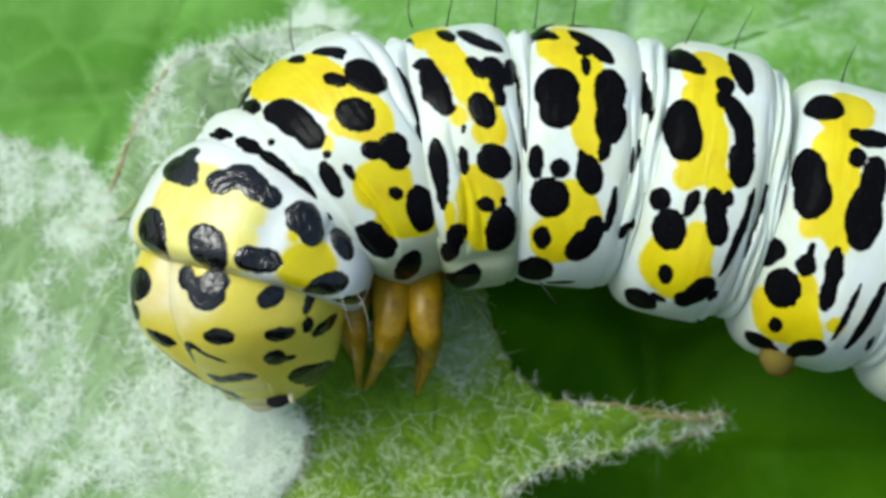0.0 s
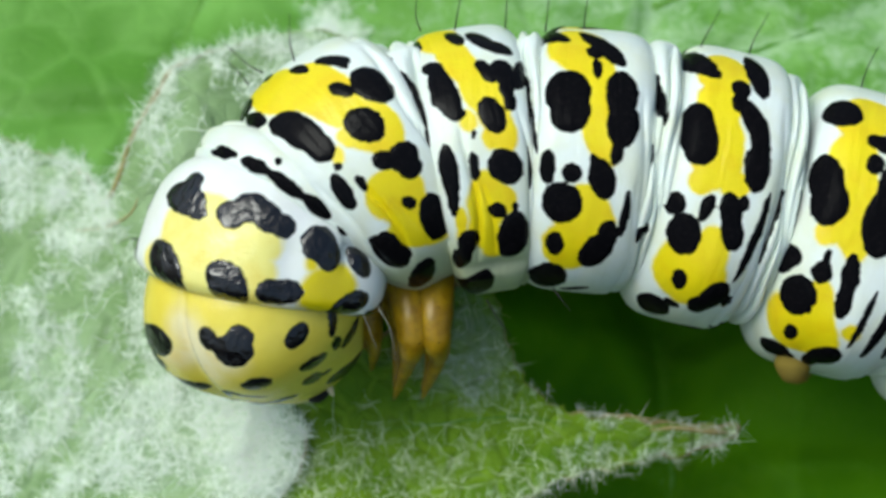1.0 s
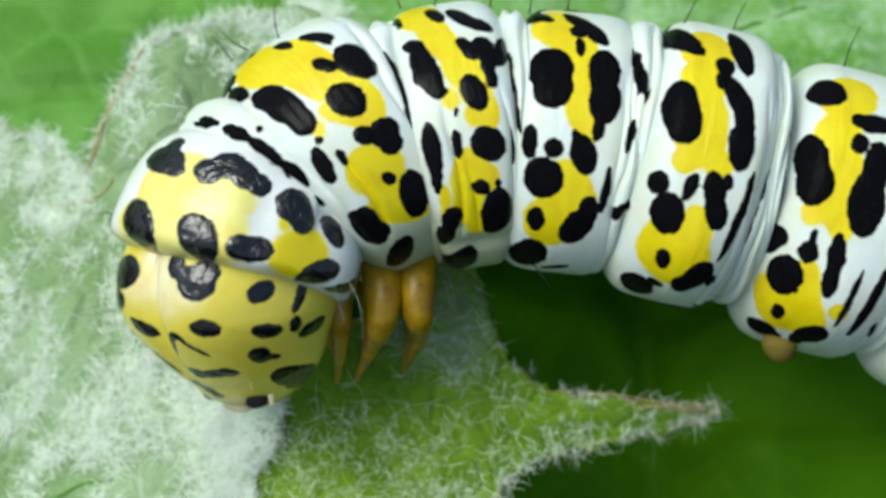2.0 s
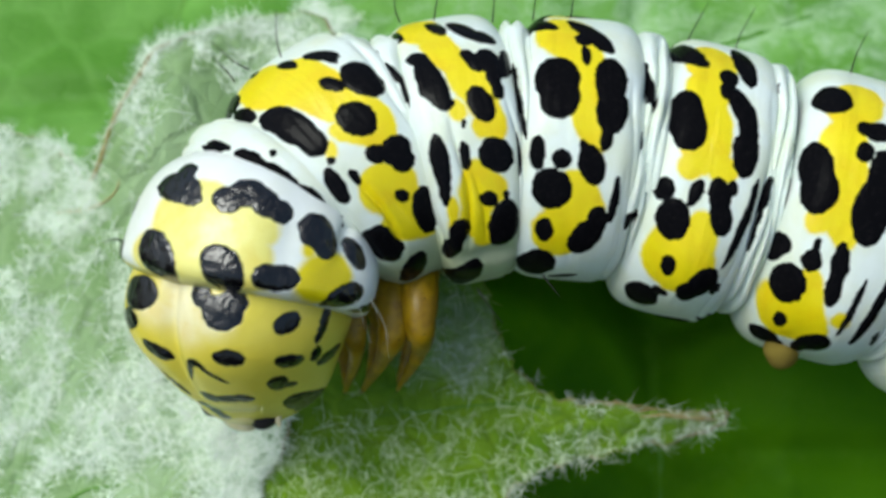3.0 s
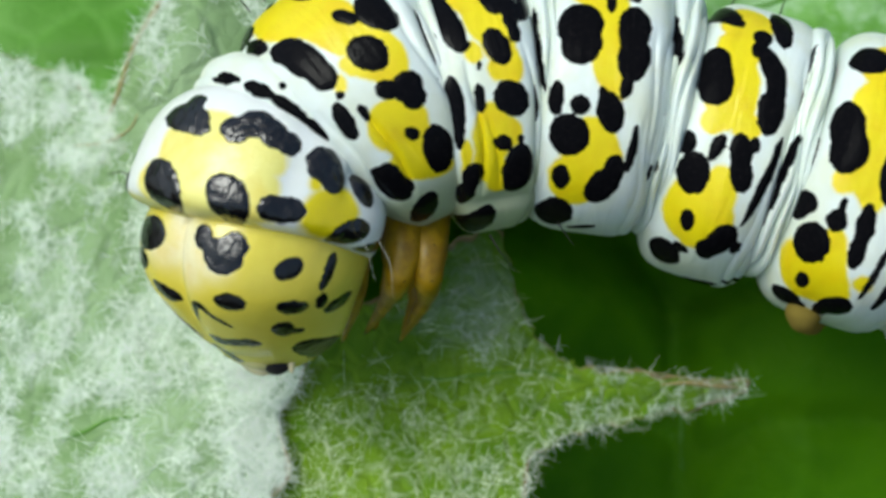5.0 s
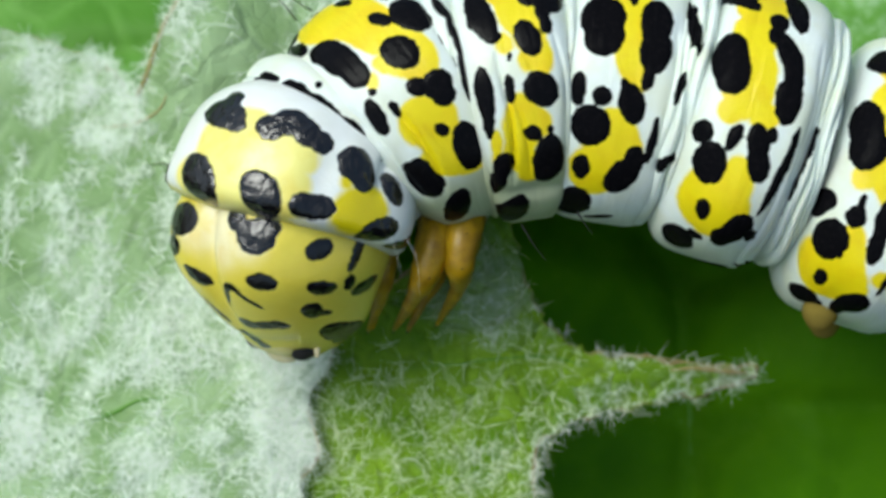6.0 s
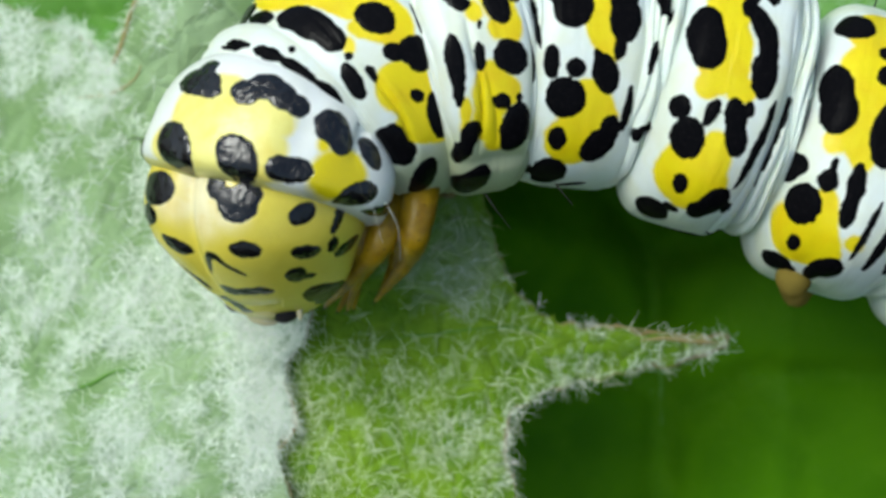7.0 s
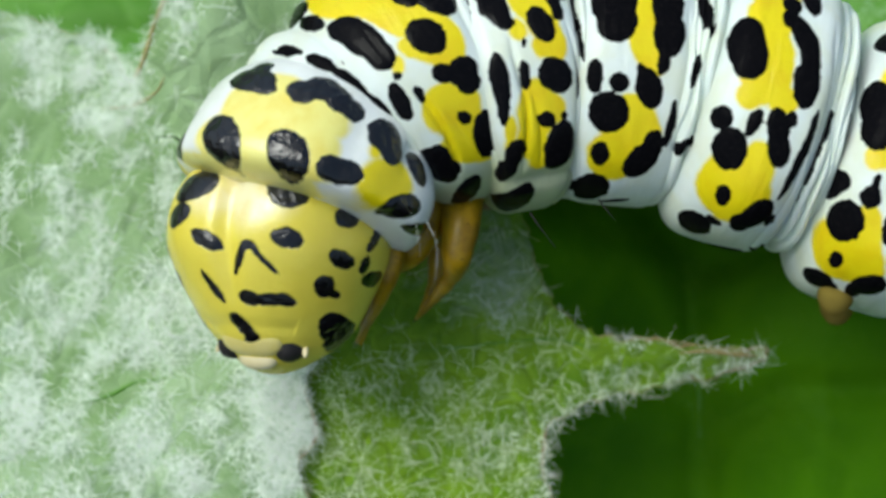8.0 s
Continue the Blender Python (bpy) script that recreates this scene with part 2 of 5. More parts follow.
T2_DARK_MORE = [(0.57, 45, 0.12, 0.11, 137), (0.43, 56, 0.26, 0.14, 89), (-0.12, 73, 0.21, 0.19, 136), (-0.5, 84, 0.7, 0.42, 82),
    (0.87, 85, 0.58, 0.39, 75), (0.84, 91, 0.41, 0.37, 171), (0.86, 80, 0.33, 0.22, 147), (0.56, 111, 0.7, 0.4, 62),
    (0.81, 54, 0.52, 0.25, 79)]
T2_DARK = T2_DARK + T2_DARK_MORE
T2_YELLOW = [(0.45, -7, 1.39, 0.74, 94), (-0.01, 10, 1.38, 0.8, 102), (-0.31, 28, 0.95, 0.61, 96), (-0.43, 43, 0.77, 0.6, 88),
    (-0.09, 42, 0.66, 0.38, 135), (-0.01, 22, 1, 0.54, 102), (0.46, 42, 0.26, 0.19, 56), (0.12, 67, 0.7, 0.65, 93),
    (-0.07, 74, 0.97, 0.56, 63), (0.13, 85, 0.77, 0.46, 152), (-0.31, 91, 0.44, 0.33, 162)]
R23_DARK = [(-0.02, 22, 0.56, 0.13, 105), (-0.11, 39, 0.61, 0.13, 96), (-0.03, 56, 0.67, 0.13, 83), (0.24, 36, 0.26, 0.13, 99),
    (0.23, 45, 0.44, 0.17, 100), (0.23, 61, 0.48, 0.14, 100), (0.18, 5, 0.38, 0.18, 96)]
R23_YELLOW = []
T3_DARK = [(0.56, 31, 0.91, 0.35, 101), (0.71, 18, 0.34, 0.24, 140), (0.43, 41, 0.28, 0.19, 168), (0.81, 31, 0.36, 0.11, 94),
    (1.09, -11, 0.84, 0.23, 104), (0.14, -2, 0.55, 0.22, 107), (-0.4, 4, 0.69, 0.25, 117), (-0.72, 11, 0.43, 0.28, 146),
    (-0.37, 24, 0.45, 0.19, 110), (-0.36, 44, 0.54, 0.33, 104), (-0.72, 25, 0.45, 0.33, 93), (-0.77, 32, 0.4, 0.24, 79),
    (-1.12, 25, 0.61, 0.26, 69), (-0.79, 39, 0.28, 0.17, 79), (-0.51, 65, 0.51, 0.43, 125), (0.81, 63, 0.71, 0.27, 87),
    (0.84, 74, 0.5, 0.16, 81), (0.21, 63, 0.39, 0.14, 89)]
T3_DARK_MORE = [(0.11, 51, 0.13, 0.08, 81), (-0.2, 82, 0.24, 0.23, 138), (-0.62, 81, 0.1, 0.09, 115), (-0.52, 95, 0.77, 0.41, 79),
    (0.68, 94, 0.39, 0.29, 67), (0.98, 104, 0.57, 0.25, 61), (0.77, 127, 0.94, 0.45, 66)]
T3_DARK = T3_DARK + T3_DARK_MORE
T3_YELLOW = [(0.53, -6, 0.97, 0.61, 93), (0.2, 14, 1.05, 0.46, 102), (-0.07, 31, 0.89, 0.39, 101), (-0.35, 39, 0.9, 0.5, 103),
    (-0.55, 50, 0.64, 0.34, 102), (0.17, 45, 0.32, 0.26, 82), (-0.32, 53, 0.3, 0.29, 177), (0.05, 78, 0.86, 0.53, 84),
    (0.24, 90, 0.58, 0.45, 88), (-0.32, 78, 0.46, 0.4, 90), (0.07, 99, 0.38, 0.29, 94), (0.77, 86, 0.52, 0.18, 80)]
R34_DARK = [(0.22, 47, 1.27, 0.12, -87), (0.31, 70, 0.59, 0.16, 87)]
R34_YELLOW = []
A1_DARK = [(-0.94, 94, 0.63, 0.11, 87), (0.52, 79, 0.27, 0.26, -1), (1.45, 1, 1, 0.3, -59), (0.8, 45, 0.68, 0.6, -89), (0.68, 54, 0.56, 0.54, 73),
    (0.16, 23, 0.29, 0.19, -67), (0.07, 32, 0.39, 0.12, -83), (-0.07, 17, 1.01, 0.3, -55), (-0.61, 45, 0.8, 0.42, -87), (-0.68, 57, 0.68, 0.43, 88),
    (-0.58, 70, 0.34, 0.17, 76), (1.16, 77, 0.46, 0.22, -84), (0.71, 91, 0.54, 0.53, 90), (0.77, 110, 0.37, 0.26, -87), (-0.3, 111, 0.59, 0.4, 64),
    (-0.55, 103, 0.41, 0.27, -81)]
A1_DARK_MORE = [(0.86, 134, 0.88, 0.48, 73), (0.07, 142, 0.46, 0.16, 35), (-0.26, 80, 0.53, 0.34, -73), (-0.07, 75, 0.37, 0.14, -64)]
A1_DARK = A1_DARK + A1_DARK_MORE
A1_YELLOW = [(0.55, 19, 1.17, 0.84, -73), (0.16, 36, 0.97, 0.6, 88), (-0.13, 55, 1.11, 0.62, -82), (-0.3, 70, 0.41, 0.37, 6), (0.07, 100, 1.02, 0.78, -90),
    (0.46, 111, 0.76, 0.67, -87), (0.1, 88, 0.44, 0.38, 3)]
R12_DARK = [(0.29, 40, 1.02, 0.18, -76), (0.26, 72, 0.5, 0.13, 84), (0.57, 93, 0.79, 0.18, -85), (0.19, 107, 0.35, 0.16, 55)]
R12_YELLOW = []
A2_DARK = [(-0.93, 96, 1.21, 0.14, 84), (1.54, 18, 1.29, 0.36, -64), (1.25, 60, 0.76, 0.52, -79), (1.05, 66, 0.59, 0.48, -81), (-0.17, 26, 1.02, 0.31, -77),
    (0.24, 38, 0.32, 0.27, -85), (0.24, 45, 0.31, 0.21, 86), (-0.15, 51, 0.59, 0.3, -63), (-0.46, 60, 0.72, 0.28, -81), (-0.51, 70, 0.67, 0.36, -84),
    (1.33, 91, 0.33, 0.3, 24), (0.9, 101, 0.54, 0.46, -79), (0.51, 89, 0.39, 0.18, 81), (-0.09, 88, 0.46, 0.3, -69), (-0.29, 96, 0.45, 0.3, -68),
    (-0.37, 84, 0.21, 0.15, -74)]
A2_DARK_MORE = [(0.65, 119, 0.33, 0.2, -83), (-0.32, 123, 0.59, 0.37, 72), (-0.06, 129, 0.41, 0.28, -80), (0.93, 144, 0.68, 0.47, 90), (0.58, 134, 0.23, 0.16, -23),
    (-0.78, 126, 0.24, 0.16, -87), (-0.29, 166, 0.62, 0.26, 42), (-1.13, 159, 0.38, 0.19, -27)]
A2_DARK = A2_DARK + A2_DARK_MORE
A2_YELLOW = [(0.71, 31, 0.98, 0.71, -84), (0.74, 48, 0.89, 0.62, -90), (0.65, 65, 1.2, 0.73, -77), (0.81, 80, 0.38, 0.36, 8), (-0.03, 79, 0.44, 0.35, 13),
    (0.45, 116, 1, 0.97, -64), (0.07, 104, 0.66, 0.44, -73)]
R2_DARK = [(0.31, 88, 1.06, 0.18, 83), (0.37, 97, 1.12, 0.13, 84), (0.36, 43, 1.09, 0.18, 81)]
R2_YELLOW = []
A3_DARK = [(1.52, 29, 0.64, 0.5, -53), (1.71, 62, 0.73, 0.5, -68), (1.49, 71, 0.66, 0.51, -82), (0.08, 75, 0.88, 0.5, -84), (0.04, 63, 0.92, 0.37, -90),
    (0.55, 53, 0.31, 0.25, 78), (0.2, 43, 0.53, 0.31, 12), (0.66, 43, 0.25, 0.19, 61), (1.95, 97, 0.48, 0.3, 18), (1.99, 103, 0.38, 0.21, 25),
    (1.52, 110, 0.59, 0.5, 72), (1.17, 97, 0.3, 0.28, -76), (1.14, 91, 0.24, 0.11, 89), (0.47, 95, 0.53, 0.25, -82), (0.43, 104, 0.49, 0.23, -82),
    (1.27, 127, 0.29, 0.19, -85)]
A3_DARK_MORE = [(0.24, 131, 0.57, 0.38, 72), (0.47, 139, 0.39, 0.21, -77), (1.37, 144, 0.53, 0.39, 57), (1, 142, 0.23, 0.19, -34), (-0.23, 110, 0.87, 0.11, 85),
    (-0.81, 111, 1.09, 0.16, 82), (-1.31, 126, 0.38, 0.14, -78)]
A3_DARK = A3_DARK + A3_DARK_MORE
A3_YELLOW = [(0.92, 31, 0.94, 0.75, 65), (1.14, 51, 0.71, 0.63, 66), (0.81, 70, 1.47, 0.65, -78), (1.27, 82, 0.4, 0.36, 15), (1.17, 122, 1, 0.91, 74),
    (0.89, 109, 0.69, 0.37, -70), (0.36, 122, 0.53, 0.29, -70), (-0.07, 115, 0.26, 0.26, -42)]
R3_DARK = [(0.41, -29, 1.05, 0.45, 53)]
R3_YELLOW = []
HEAD_DARK = [(-0.96, 61, 0.39, 0.3, 103), (-0.14, -11, 0.48, 0.22, 67), (-0.26, 31, 0.43, 0.27, 79), (0.32, 7, 0.49, 0.13, 156),
    (0.28, 20, 0.58, 0.08, -135), (-0.04, 12, 0.21, 0.11, 92), (1.27, 11, 0.32, 0.24, 78), (1.29, 25, 0.51, 0.2, 97),
    (1.32, 35, 0.23, 0.15, 96), (0.14, 61, 0.43, 0.22, 76), (-0.56, 82, 0.55, 0.17, 143), (0.2, 77, 0.27, 0.2, 176),
    (0.52, 90, 0.52, 0.24, 99), (0.86, 55, 0.35, 0.28, 48), (1, 63, 0.28, 0.13, 67), (1.93, 83, 0.78, 0.42, 59), (2.31, 92, 0.39, 0.21, 73),
    (1.96, 0, 0.42, 0.23, -149)]
HEAD_DARK_MORE = [(2.3, 7, 0.25, 0.18, 136), (1.04, -13, 0.51, 0.13, -155), (-1.47, 30, 0.52, 0.48, 86), (-1.86, 19, 0.33, 0.28, -171),
    (-1.7, 36, 0.36, 0.32, 65), (-1.57, -24, 0.76, 0.46, 102), (-0.76, -30, 0.5, 0.3, 112)]
HEAD_DARK = HEAD_DARK + HEAD_DARK_MORE
# pale crown: partly whitish skin, partly a glossy highlight laid in as colour
HEAD_PALE_SHEEN = [(-1.55, 6, 1.03, 0.68, -157), (-1.36, 22, 0.58, 0.47, 88), (-1.31, -9, 0.77, 0.39, 83)]


def both_sides(marks):
    return marks + [(s, -a, ra, rb, -t) for s, a, ra, rb, t in marks]


def sides_too(marks, least):
    """The marks, with those low on the side repeated on the other side."""
    return marks + [(s, -a, ra, rb, -t) for s, a, ra, rb, t in marks if a > least]


def marks_at(marks, surface, at):
    """How far inside the nearest mark each vertex lies, in mm (negative outside). Marks that touch flow together."""
    best = np.full(at.shape[:-1], -1.0)
    for s, a, ra, rb, t in marks:
        a = math.radians(a)
        middle = surface(s, a)
        e1, e2 = surface(s + 0.01, a) - surface(s - 0.01, a), surface(s, a + 0.01) - surface(s, a - 0.01)
        e1 = e1 / np.linalg.norm(e1)
        e2 = e2 - e1 * (e1 @ e2)
        e2 = e2 / np.linalg.norm(e2)
        c, n = math.cos(math.radians(t)), math.sin(math.radians(t))
        off = at - middle
        away = np.abs(off @ np.cross(e1, e2))
        p, q = off @ (e1 * c + e2 * n), off @ (e2 * c - e1 * n)
        e = np.sqrt((p / ra) ** 2 + (q / rb) ** 2)
        grow = 1 / np.sqrt((p / ra ** 2) ** 2 + (q / rb ** 2) ** 2 + 1e-9) * e
        inside = np.where(e < 0.3, 0.7 * min(ra, rb), (1 - e) * grow)
        inside = np.where(away > 0.5 + 0.7 * ra, -1.0, np.maximum(inside, -1.0))
        melt = np.clip(0.5 - np.abs(best - inside) / 0.06, 0, None)
        best = np.maximum(best, inside) + 0.03 * melt * melt
    return best


def body_segment(name, size, power, dark, yellow, material, parent, m, folds=(), rows=110, around=320, shape=None, front=None, lobe=0.0, label="",
                 bend=0.0, taper=0.0, nose=0.0, lip=0.0, dimples=()):
    """A segment of the body: a bulging ring, closed inside its neighbours; +x forward, +y its left, +z its back. bend: degrees a millimetre by which it curls
    towards the belly; taper: how much it widens forward; nose: how much its front narrows; lip: how far its front edge draws back at the sides; dimples: (along, round, depth, width along, degrees round)."""
    length, wide, high, deep = size
    p, q = power
    ahead, pf, qf = front or (length, p, q)
    curl = math.radians(bend)
    s = np.sin(np.linspace(-math.pi / 2, math.pi / 2, rows))
    a = np.linspace(-math.pi, math.pi, around, endpoint=False)
    ss, aa = np.meshgrid(s, a, indexing="ij")

    def surface(x, turn, swell=1.0):
        x, turn = np.asarray(x, float), np.asarray(turn, float)
        v = np.where(x > 0, x / (ahead * (1 - lip * np.sin(turn) ** 2)), x / length)
        r = np.where(v > 0, np.clip(1 - np.abs(v) ** pf, 0, None) ** (1 / qf), np.clip(1 - np.abs(v) ** p, 0, None) ** (1 / q))
        r = r * (1 + taper * v) * (1 - nose * 0.5 * (v + np.sqrt(v * v + 0.012))) * swell
        z = np.cos(turn)
        z, y = np.where(z > 0, high, deep) * z * r, wide * np.sin(turn) * r
        if curl:
            th = curl * x
            return np.stack([np.sin(th) / curl + np.sin(th) * z, y, (np.cos(th) - 1) / curl + np.cos(th) * z], -1)
        return np.stack([x + 0 * z, y, z], -1)

    x = np.where(ss > 0, ahead * (1 - lip * np.sin(aa) ** 2), length) * ss
    plain = surface(x, aa)
    d = marks_at(dark, surface, plain)
    y = marks_at(yellow, surface, plain)
    push = 0.03 * np.clip(d / 0.12, 0, 1)
    turn = np.degrees(np.abs(aa))
    for at, depth, width, low, high_turn in folds:  # creases round the body
        wave = 0.12 * np.sin(2.3 * aa + at * 5) + 0.05 * np.sin(7 * aa + at * 3)
        across = np.clip((turn - low) / 12, 0, 1) * np.clip((high_turn - turn) / 12, 0, 1)
        push = push - depth * across * np.exp(-np.abs(x - at - wave) / width)
    for at, round_at, depth, along, spread in dimples:  # soft hollows and swellings on both sides
        push = push - depth * np.exp(-(((x - at) / along) ** 2) - (((turn - round_at) / spread) ** 2))
    if lobe:  # soft swelling low on each side, above the feet
        push = push + lobe * np.exp(-(((turn - 118) / 24) ** 2)) * np.exp(-((x / (0.55 * length)) ** 2))
    if shape:
        push = push + shape(ss, aa)
    verts = surface(x, aa, 1 + push / 3.2).reshape(-1, 3)
    k = np.arange(rows * around).reshape(rows, around)
    kk = np.roll(k, -1, axis=1)
    faces = np.stack([k[:-1], kk[:-1], kk[1:], k[1:]], -1).reshape(-1, 4)
    me = mesh_from(name, verts, faces.tolist(), material, {"dark": d.ravel(), "yellow": y.ravel()})
    return part(name, me, parent, m, label)


caterpillar = thing("caterpillar", "white, yellow and black spotted moth caterpillar feeding on a leaf", "caterpillar")


def head_shape(s, a):
    """Two rounded lobes with a groove between, a flatter face and sunken sides of the mouth."""
    top = np.clip(0.75 - s, 0, 1)
    groove = -0.26 * np.exp(-((a / 0.11) ** 2)) * np.clip(top * 1.4, 0, 1)
    lobes = 0.22 * np.exp(-(((np.abs(a) - 0.55) / 0.4) ** 2)) * np.exp(-(((s + 0.35) / 0.45) ** 2))
    clypeus = -0.10 * np.exp(-(((s - 0.62) / 0.05) ** 2)) * (np.abs(a) < 0.8)
    cheeks = 0.6 * np.exp(-(((np.abs(a) - 1.8) / 0.5) ** 2)) * np.exp(-(((s - 0.72) / 0.3) ** 2))
    return groove + lobes + clypeus + cheeks


seg_t1 = body_segment("shield_segment", (2.25, 3.55, 3.3, 3.1), (2.6, 2.2), sides_too(T1_DARK, 42), sides_too(T1_YELLOW, 60), shield_skin, caterpillar,
    mm(-5.220, 0.063, 1.000, 40.00, -13.00, -113.00), (), 130, 380, front=(1.16, 8, 5), bend=9, lip=0.14,
    dimples=((0.25, 96, -0.22, 1.0, 16), (-0.2, 48, 0.10, 0.9, 7), (-0.75, 74, 0.2, 0.5, 4)))
seg_fold = body_segment("neck_fold", (0.9, 3.3, 3.1, 3.0), (3, 2.6), FOLD_DARK, FOLD_YELLOW, skin, caterpillar,
    mm(-4.217, 1.406, 0.550, 45.00, -14.00, -130.00), ((0.2, 0.16, 0.05, 0, 181), (-0.45, 0.2, 0.05, 0, 181), (-0.15, 0.10, 0.04, 50, 150)), bend=9)
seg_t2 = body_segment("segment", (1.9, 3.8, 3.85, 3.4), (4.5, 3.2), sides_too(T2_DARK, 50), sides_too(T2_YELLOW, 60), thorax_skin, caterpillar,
    mm(-2.489, 2.090, 0.100, 54.00, -9.00, -147.00), ((0.98, 0.16, 0.05, 42, 100), (0.52, 0.2, 0.05, 48, 100), (0.12, 0.10, 0.04, 64, 86), (-1.2, 0.16, 0.05, 0, 75), (-1.45, 0.2, 0.04, 0, 100)), 130, 380,
    front=(1.85, 3.6, 2.8), bend=9, taper=-0.04)
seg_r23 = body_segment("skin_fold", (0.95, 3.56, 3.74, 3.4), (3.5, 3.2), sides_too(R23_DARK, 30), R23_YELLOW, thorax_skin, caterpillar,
    mm(-0.736, 2.415, 0.000, 58.00, -4.00, -163.00), ((0.34, 0.34, 0.07, 0, 181), (0.05, 0.40, 0.07, 0, 181), (-0.25, 0.38, 0.07, 0, 181), (-0.52, 0.3, 0.07, 0, 181)), front=(0.72, 3.5, 3.2), rows=80, bend=6)
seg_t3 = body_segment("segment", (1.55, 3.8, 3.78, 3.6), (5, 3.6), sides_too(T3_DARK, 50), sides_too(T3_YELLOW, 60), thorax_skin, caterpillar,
    mm(0.672, 2.527, 0.000, 60.00, -1.00, -172.00), ((0.44, 0.2, 0.05, 46, 108), (0.12, 0.12, 0.07, 64, 104), (1.15, 0.2, 0.05, 0, 108), (-0.95, 0.16, 0.04, 40, 181)), 130, 380, front=(1.55, 5, 3.6), bend=4,
    dimples=((-0.1, 111, 0.12, 1.2, 5),))
seg_r34 = body_segment("skin_fold", (0.67, 3.58, 3.66, 3.39), (3, 3), both_sides(R34_DARK), both_sides(R34_YELLOW), skin, caterpillar,
    mm(2.223, 2.559, 0.000, 64.99, -0.00, -178.28), ((0.3, 0.26, 0.05, 0, 181), (0.06, 0.34, 0.05, 0, 181), (-0.2, 0.30, 0.05, 0, 181), (-0.42, 0.3, 0.05, 0, 181)), rows=60)
seg_a1 = body_segment("segment", (1.89, 3.68, 3.68, 3.62), (5, 3.6), both_sides(A1_DARK), both_sides(A1_YELLOW), skin, caterpillar,
    mm(3.615, 2.575, 0.000, 70.22, -0.00, 174.26), ((-1.1, 0.08, 0.05, 75, 170), (-1.36, 0.13, 0.05, 40, 181), (-1.6, 0.14, 0.05, 0, 181)), lobe=0.15)
seg_r12 = body_segment("skin_fold", (0.80, 3.62, 3.70, 3.20), (3, 3), both_sides(R12_DARK), both_sides(R12_YELLOW), skin, caterpillar,
    mm(5.246, 2.271, 0.000, 73.58, -0.00, 171.34), ((0.38, 0.28, 0.05, 0, 181), (0.12, 0.34, 0.05, 30, 181), (-0.14, 0.38, 0.05, 0, 181), (-0.38, 0.26, 0.05, 0, 140)), rows=60)
seg_a2 = body_segment("segment", (1.66, 3.84, 3.94, 3.84), (5, 3.6), both_sides(A2_DARK), both_sides(A2_YELLOW), skin, caterpillar,
    mm(7.101, 1.823, 0.000, 77.26, -0.00, 166.66), ((-0.95, 0.08, 0.05, 75, 170), (-1.18, 0.13, 0.05, 40, 181), (-1.42, 0.14, 0.05, 0, 181)), front=(1.98, 5, 3.6), lobe=0.34)
seg_r2 = body_segment("skin_fold", (0.61, 3.58, 3.87, 3.28), (3, 3), both_sides(R2_DARK), both_sides(R2_YELLOW), skin, caterpillar,
    mm(8.509, 1.248, 0.000, 78.34, -0.00, 168.47), ((0.38, 0.28, 0.05, 0, 181), (0.12, 0.34, 0.05, 30, 181), (-0.14, 0.38, 0.05, 0, 181), (-0.38, 0.26, 0.05, 0, 140)), rows=60)
seg_a3 = body_segment("segment", (1.92, 3.94, 4.10, 3.94), (5, 3.6), both_sides(A3_DARK), both_sides(A3_YELLOW), skin, caterpillar,
    mm(10.844, 0.512, 0.000, 78.46, -0.00, 164.85), ((-1.2, 0.08, 0.05, 75, 170), (-1.45, 0.13, 0.05, 40, 181), (-1.68, 0.14, 0.05, 0, 181)), front=(2.27, 5, 3.6), lobe=0.34)
seg_r3 = body_segment("skin_fold", (0.74, 3.81, 3.97, 3.39), (3, 3), both_sides(R3_DARK), both_sides(R3_YELLOW), skin, caterpillar,
    mm(12.635, -0.176, 0.000, 79.69, -0.00, 161.84), ((0.38, 0.28, 0.05, 0, 181), (0.12, 0.34, 0.05, 30, 181), (-0.14, 0.38, 0.05, 0, 181), (-0.38, 0.26, 0.05, 0, 140)), rows=60)
seg_a4 = body_segment("segment", (2.08, 3.94, 4.10, 3.94), (5, 3.6), both_sides(A3_DARK), both_sides(A3_YELLOW), skin, caterpillar,
    mm(14.938, -1.024, 0.000, 80.79, -0.00, 161.29), ((-1.55, 0.16, 0.1, 0, 181),), front=(2.56, 5, 3.6), lobe=0.34)
seg_head = body_segment("head", (3.2, 3.12, 2.95, 2.8), (2.5, 2.2), sides_too(HEAD_DARK, 45), HEAD_PALE_SHEEN, head_skin, caterpillar,
    mm(-5.600, -1.977, 1.929, 21.51, -7.20, -93.63), (), 130, 380, shape=head_shape, nose=0.48)

# tail end of the body, out past the side of the view
for k, (x, y) in enumerate(((18.4, -2.6), (21.8, -4.0), (25.2, -5.4), (28.4, -6.6))):
    shrink = 1 - 0.10 * k
    body_segment("segment", (2.5, 3.9 * shrink, 4.0 * shrink, 3.9 * shrink), (5, 3.6), both_sides(A3_DARK), both_sides(A3_YELLOW), skin, caterpillar,
                 mm(x, y, -0.2, 0, 4, 158), ((-1.5, 0.2, 0.15, 0, 181),), 50, 120)


leg_swings = []


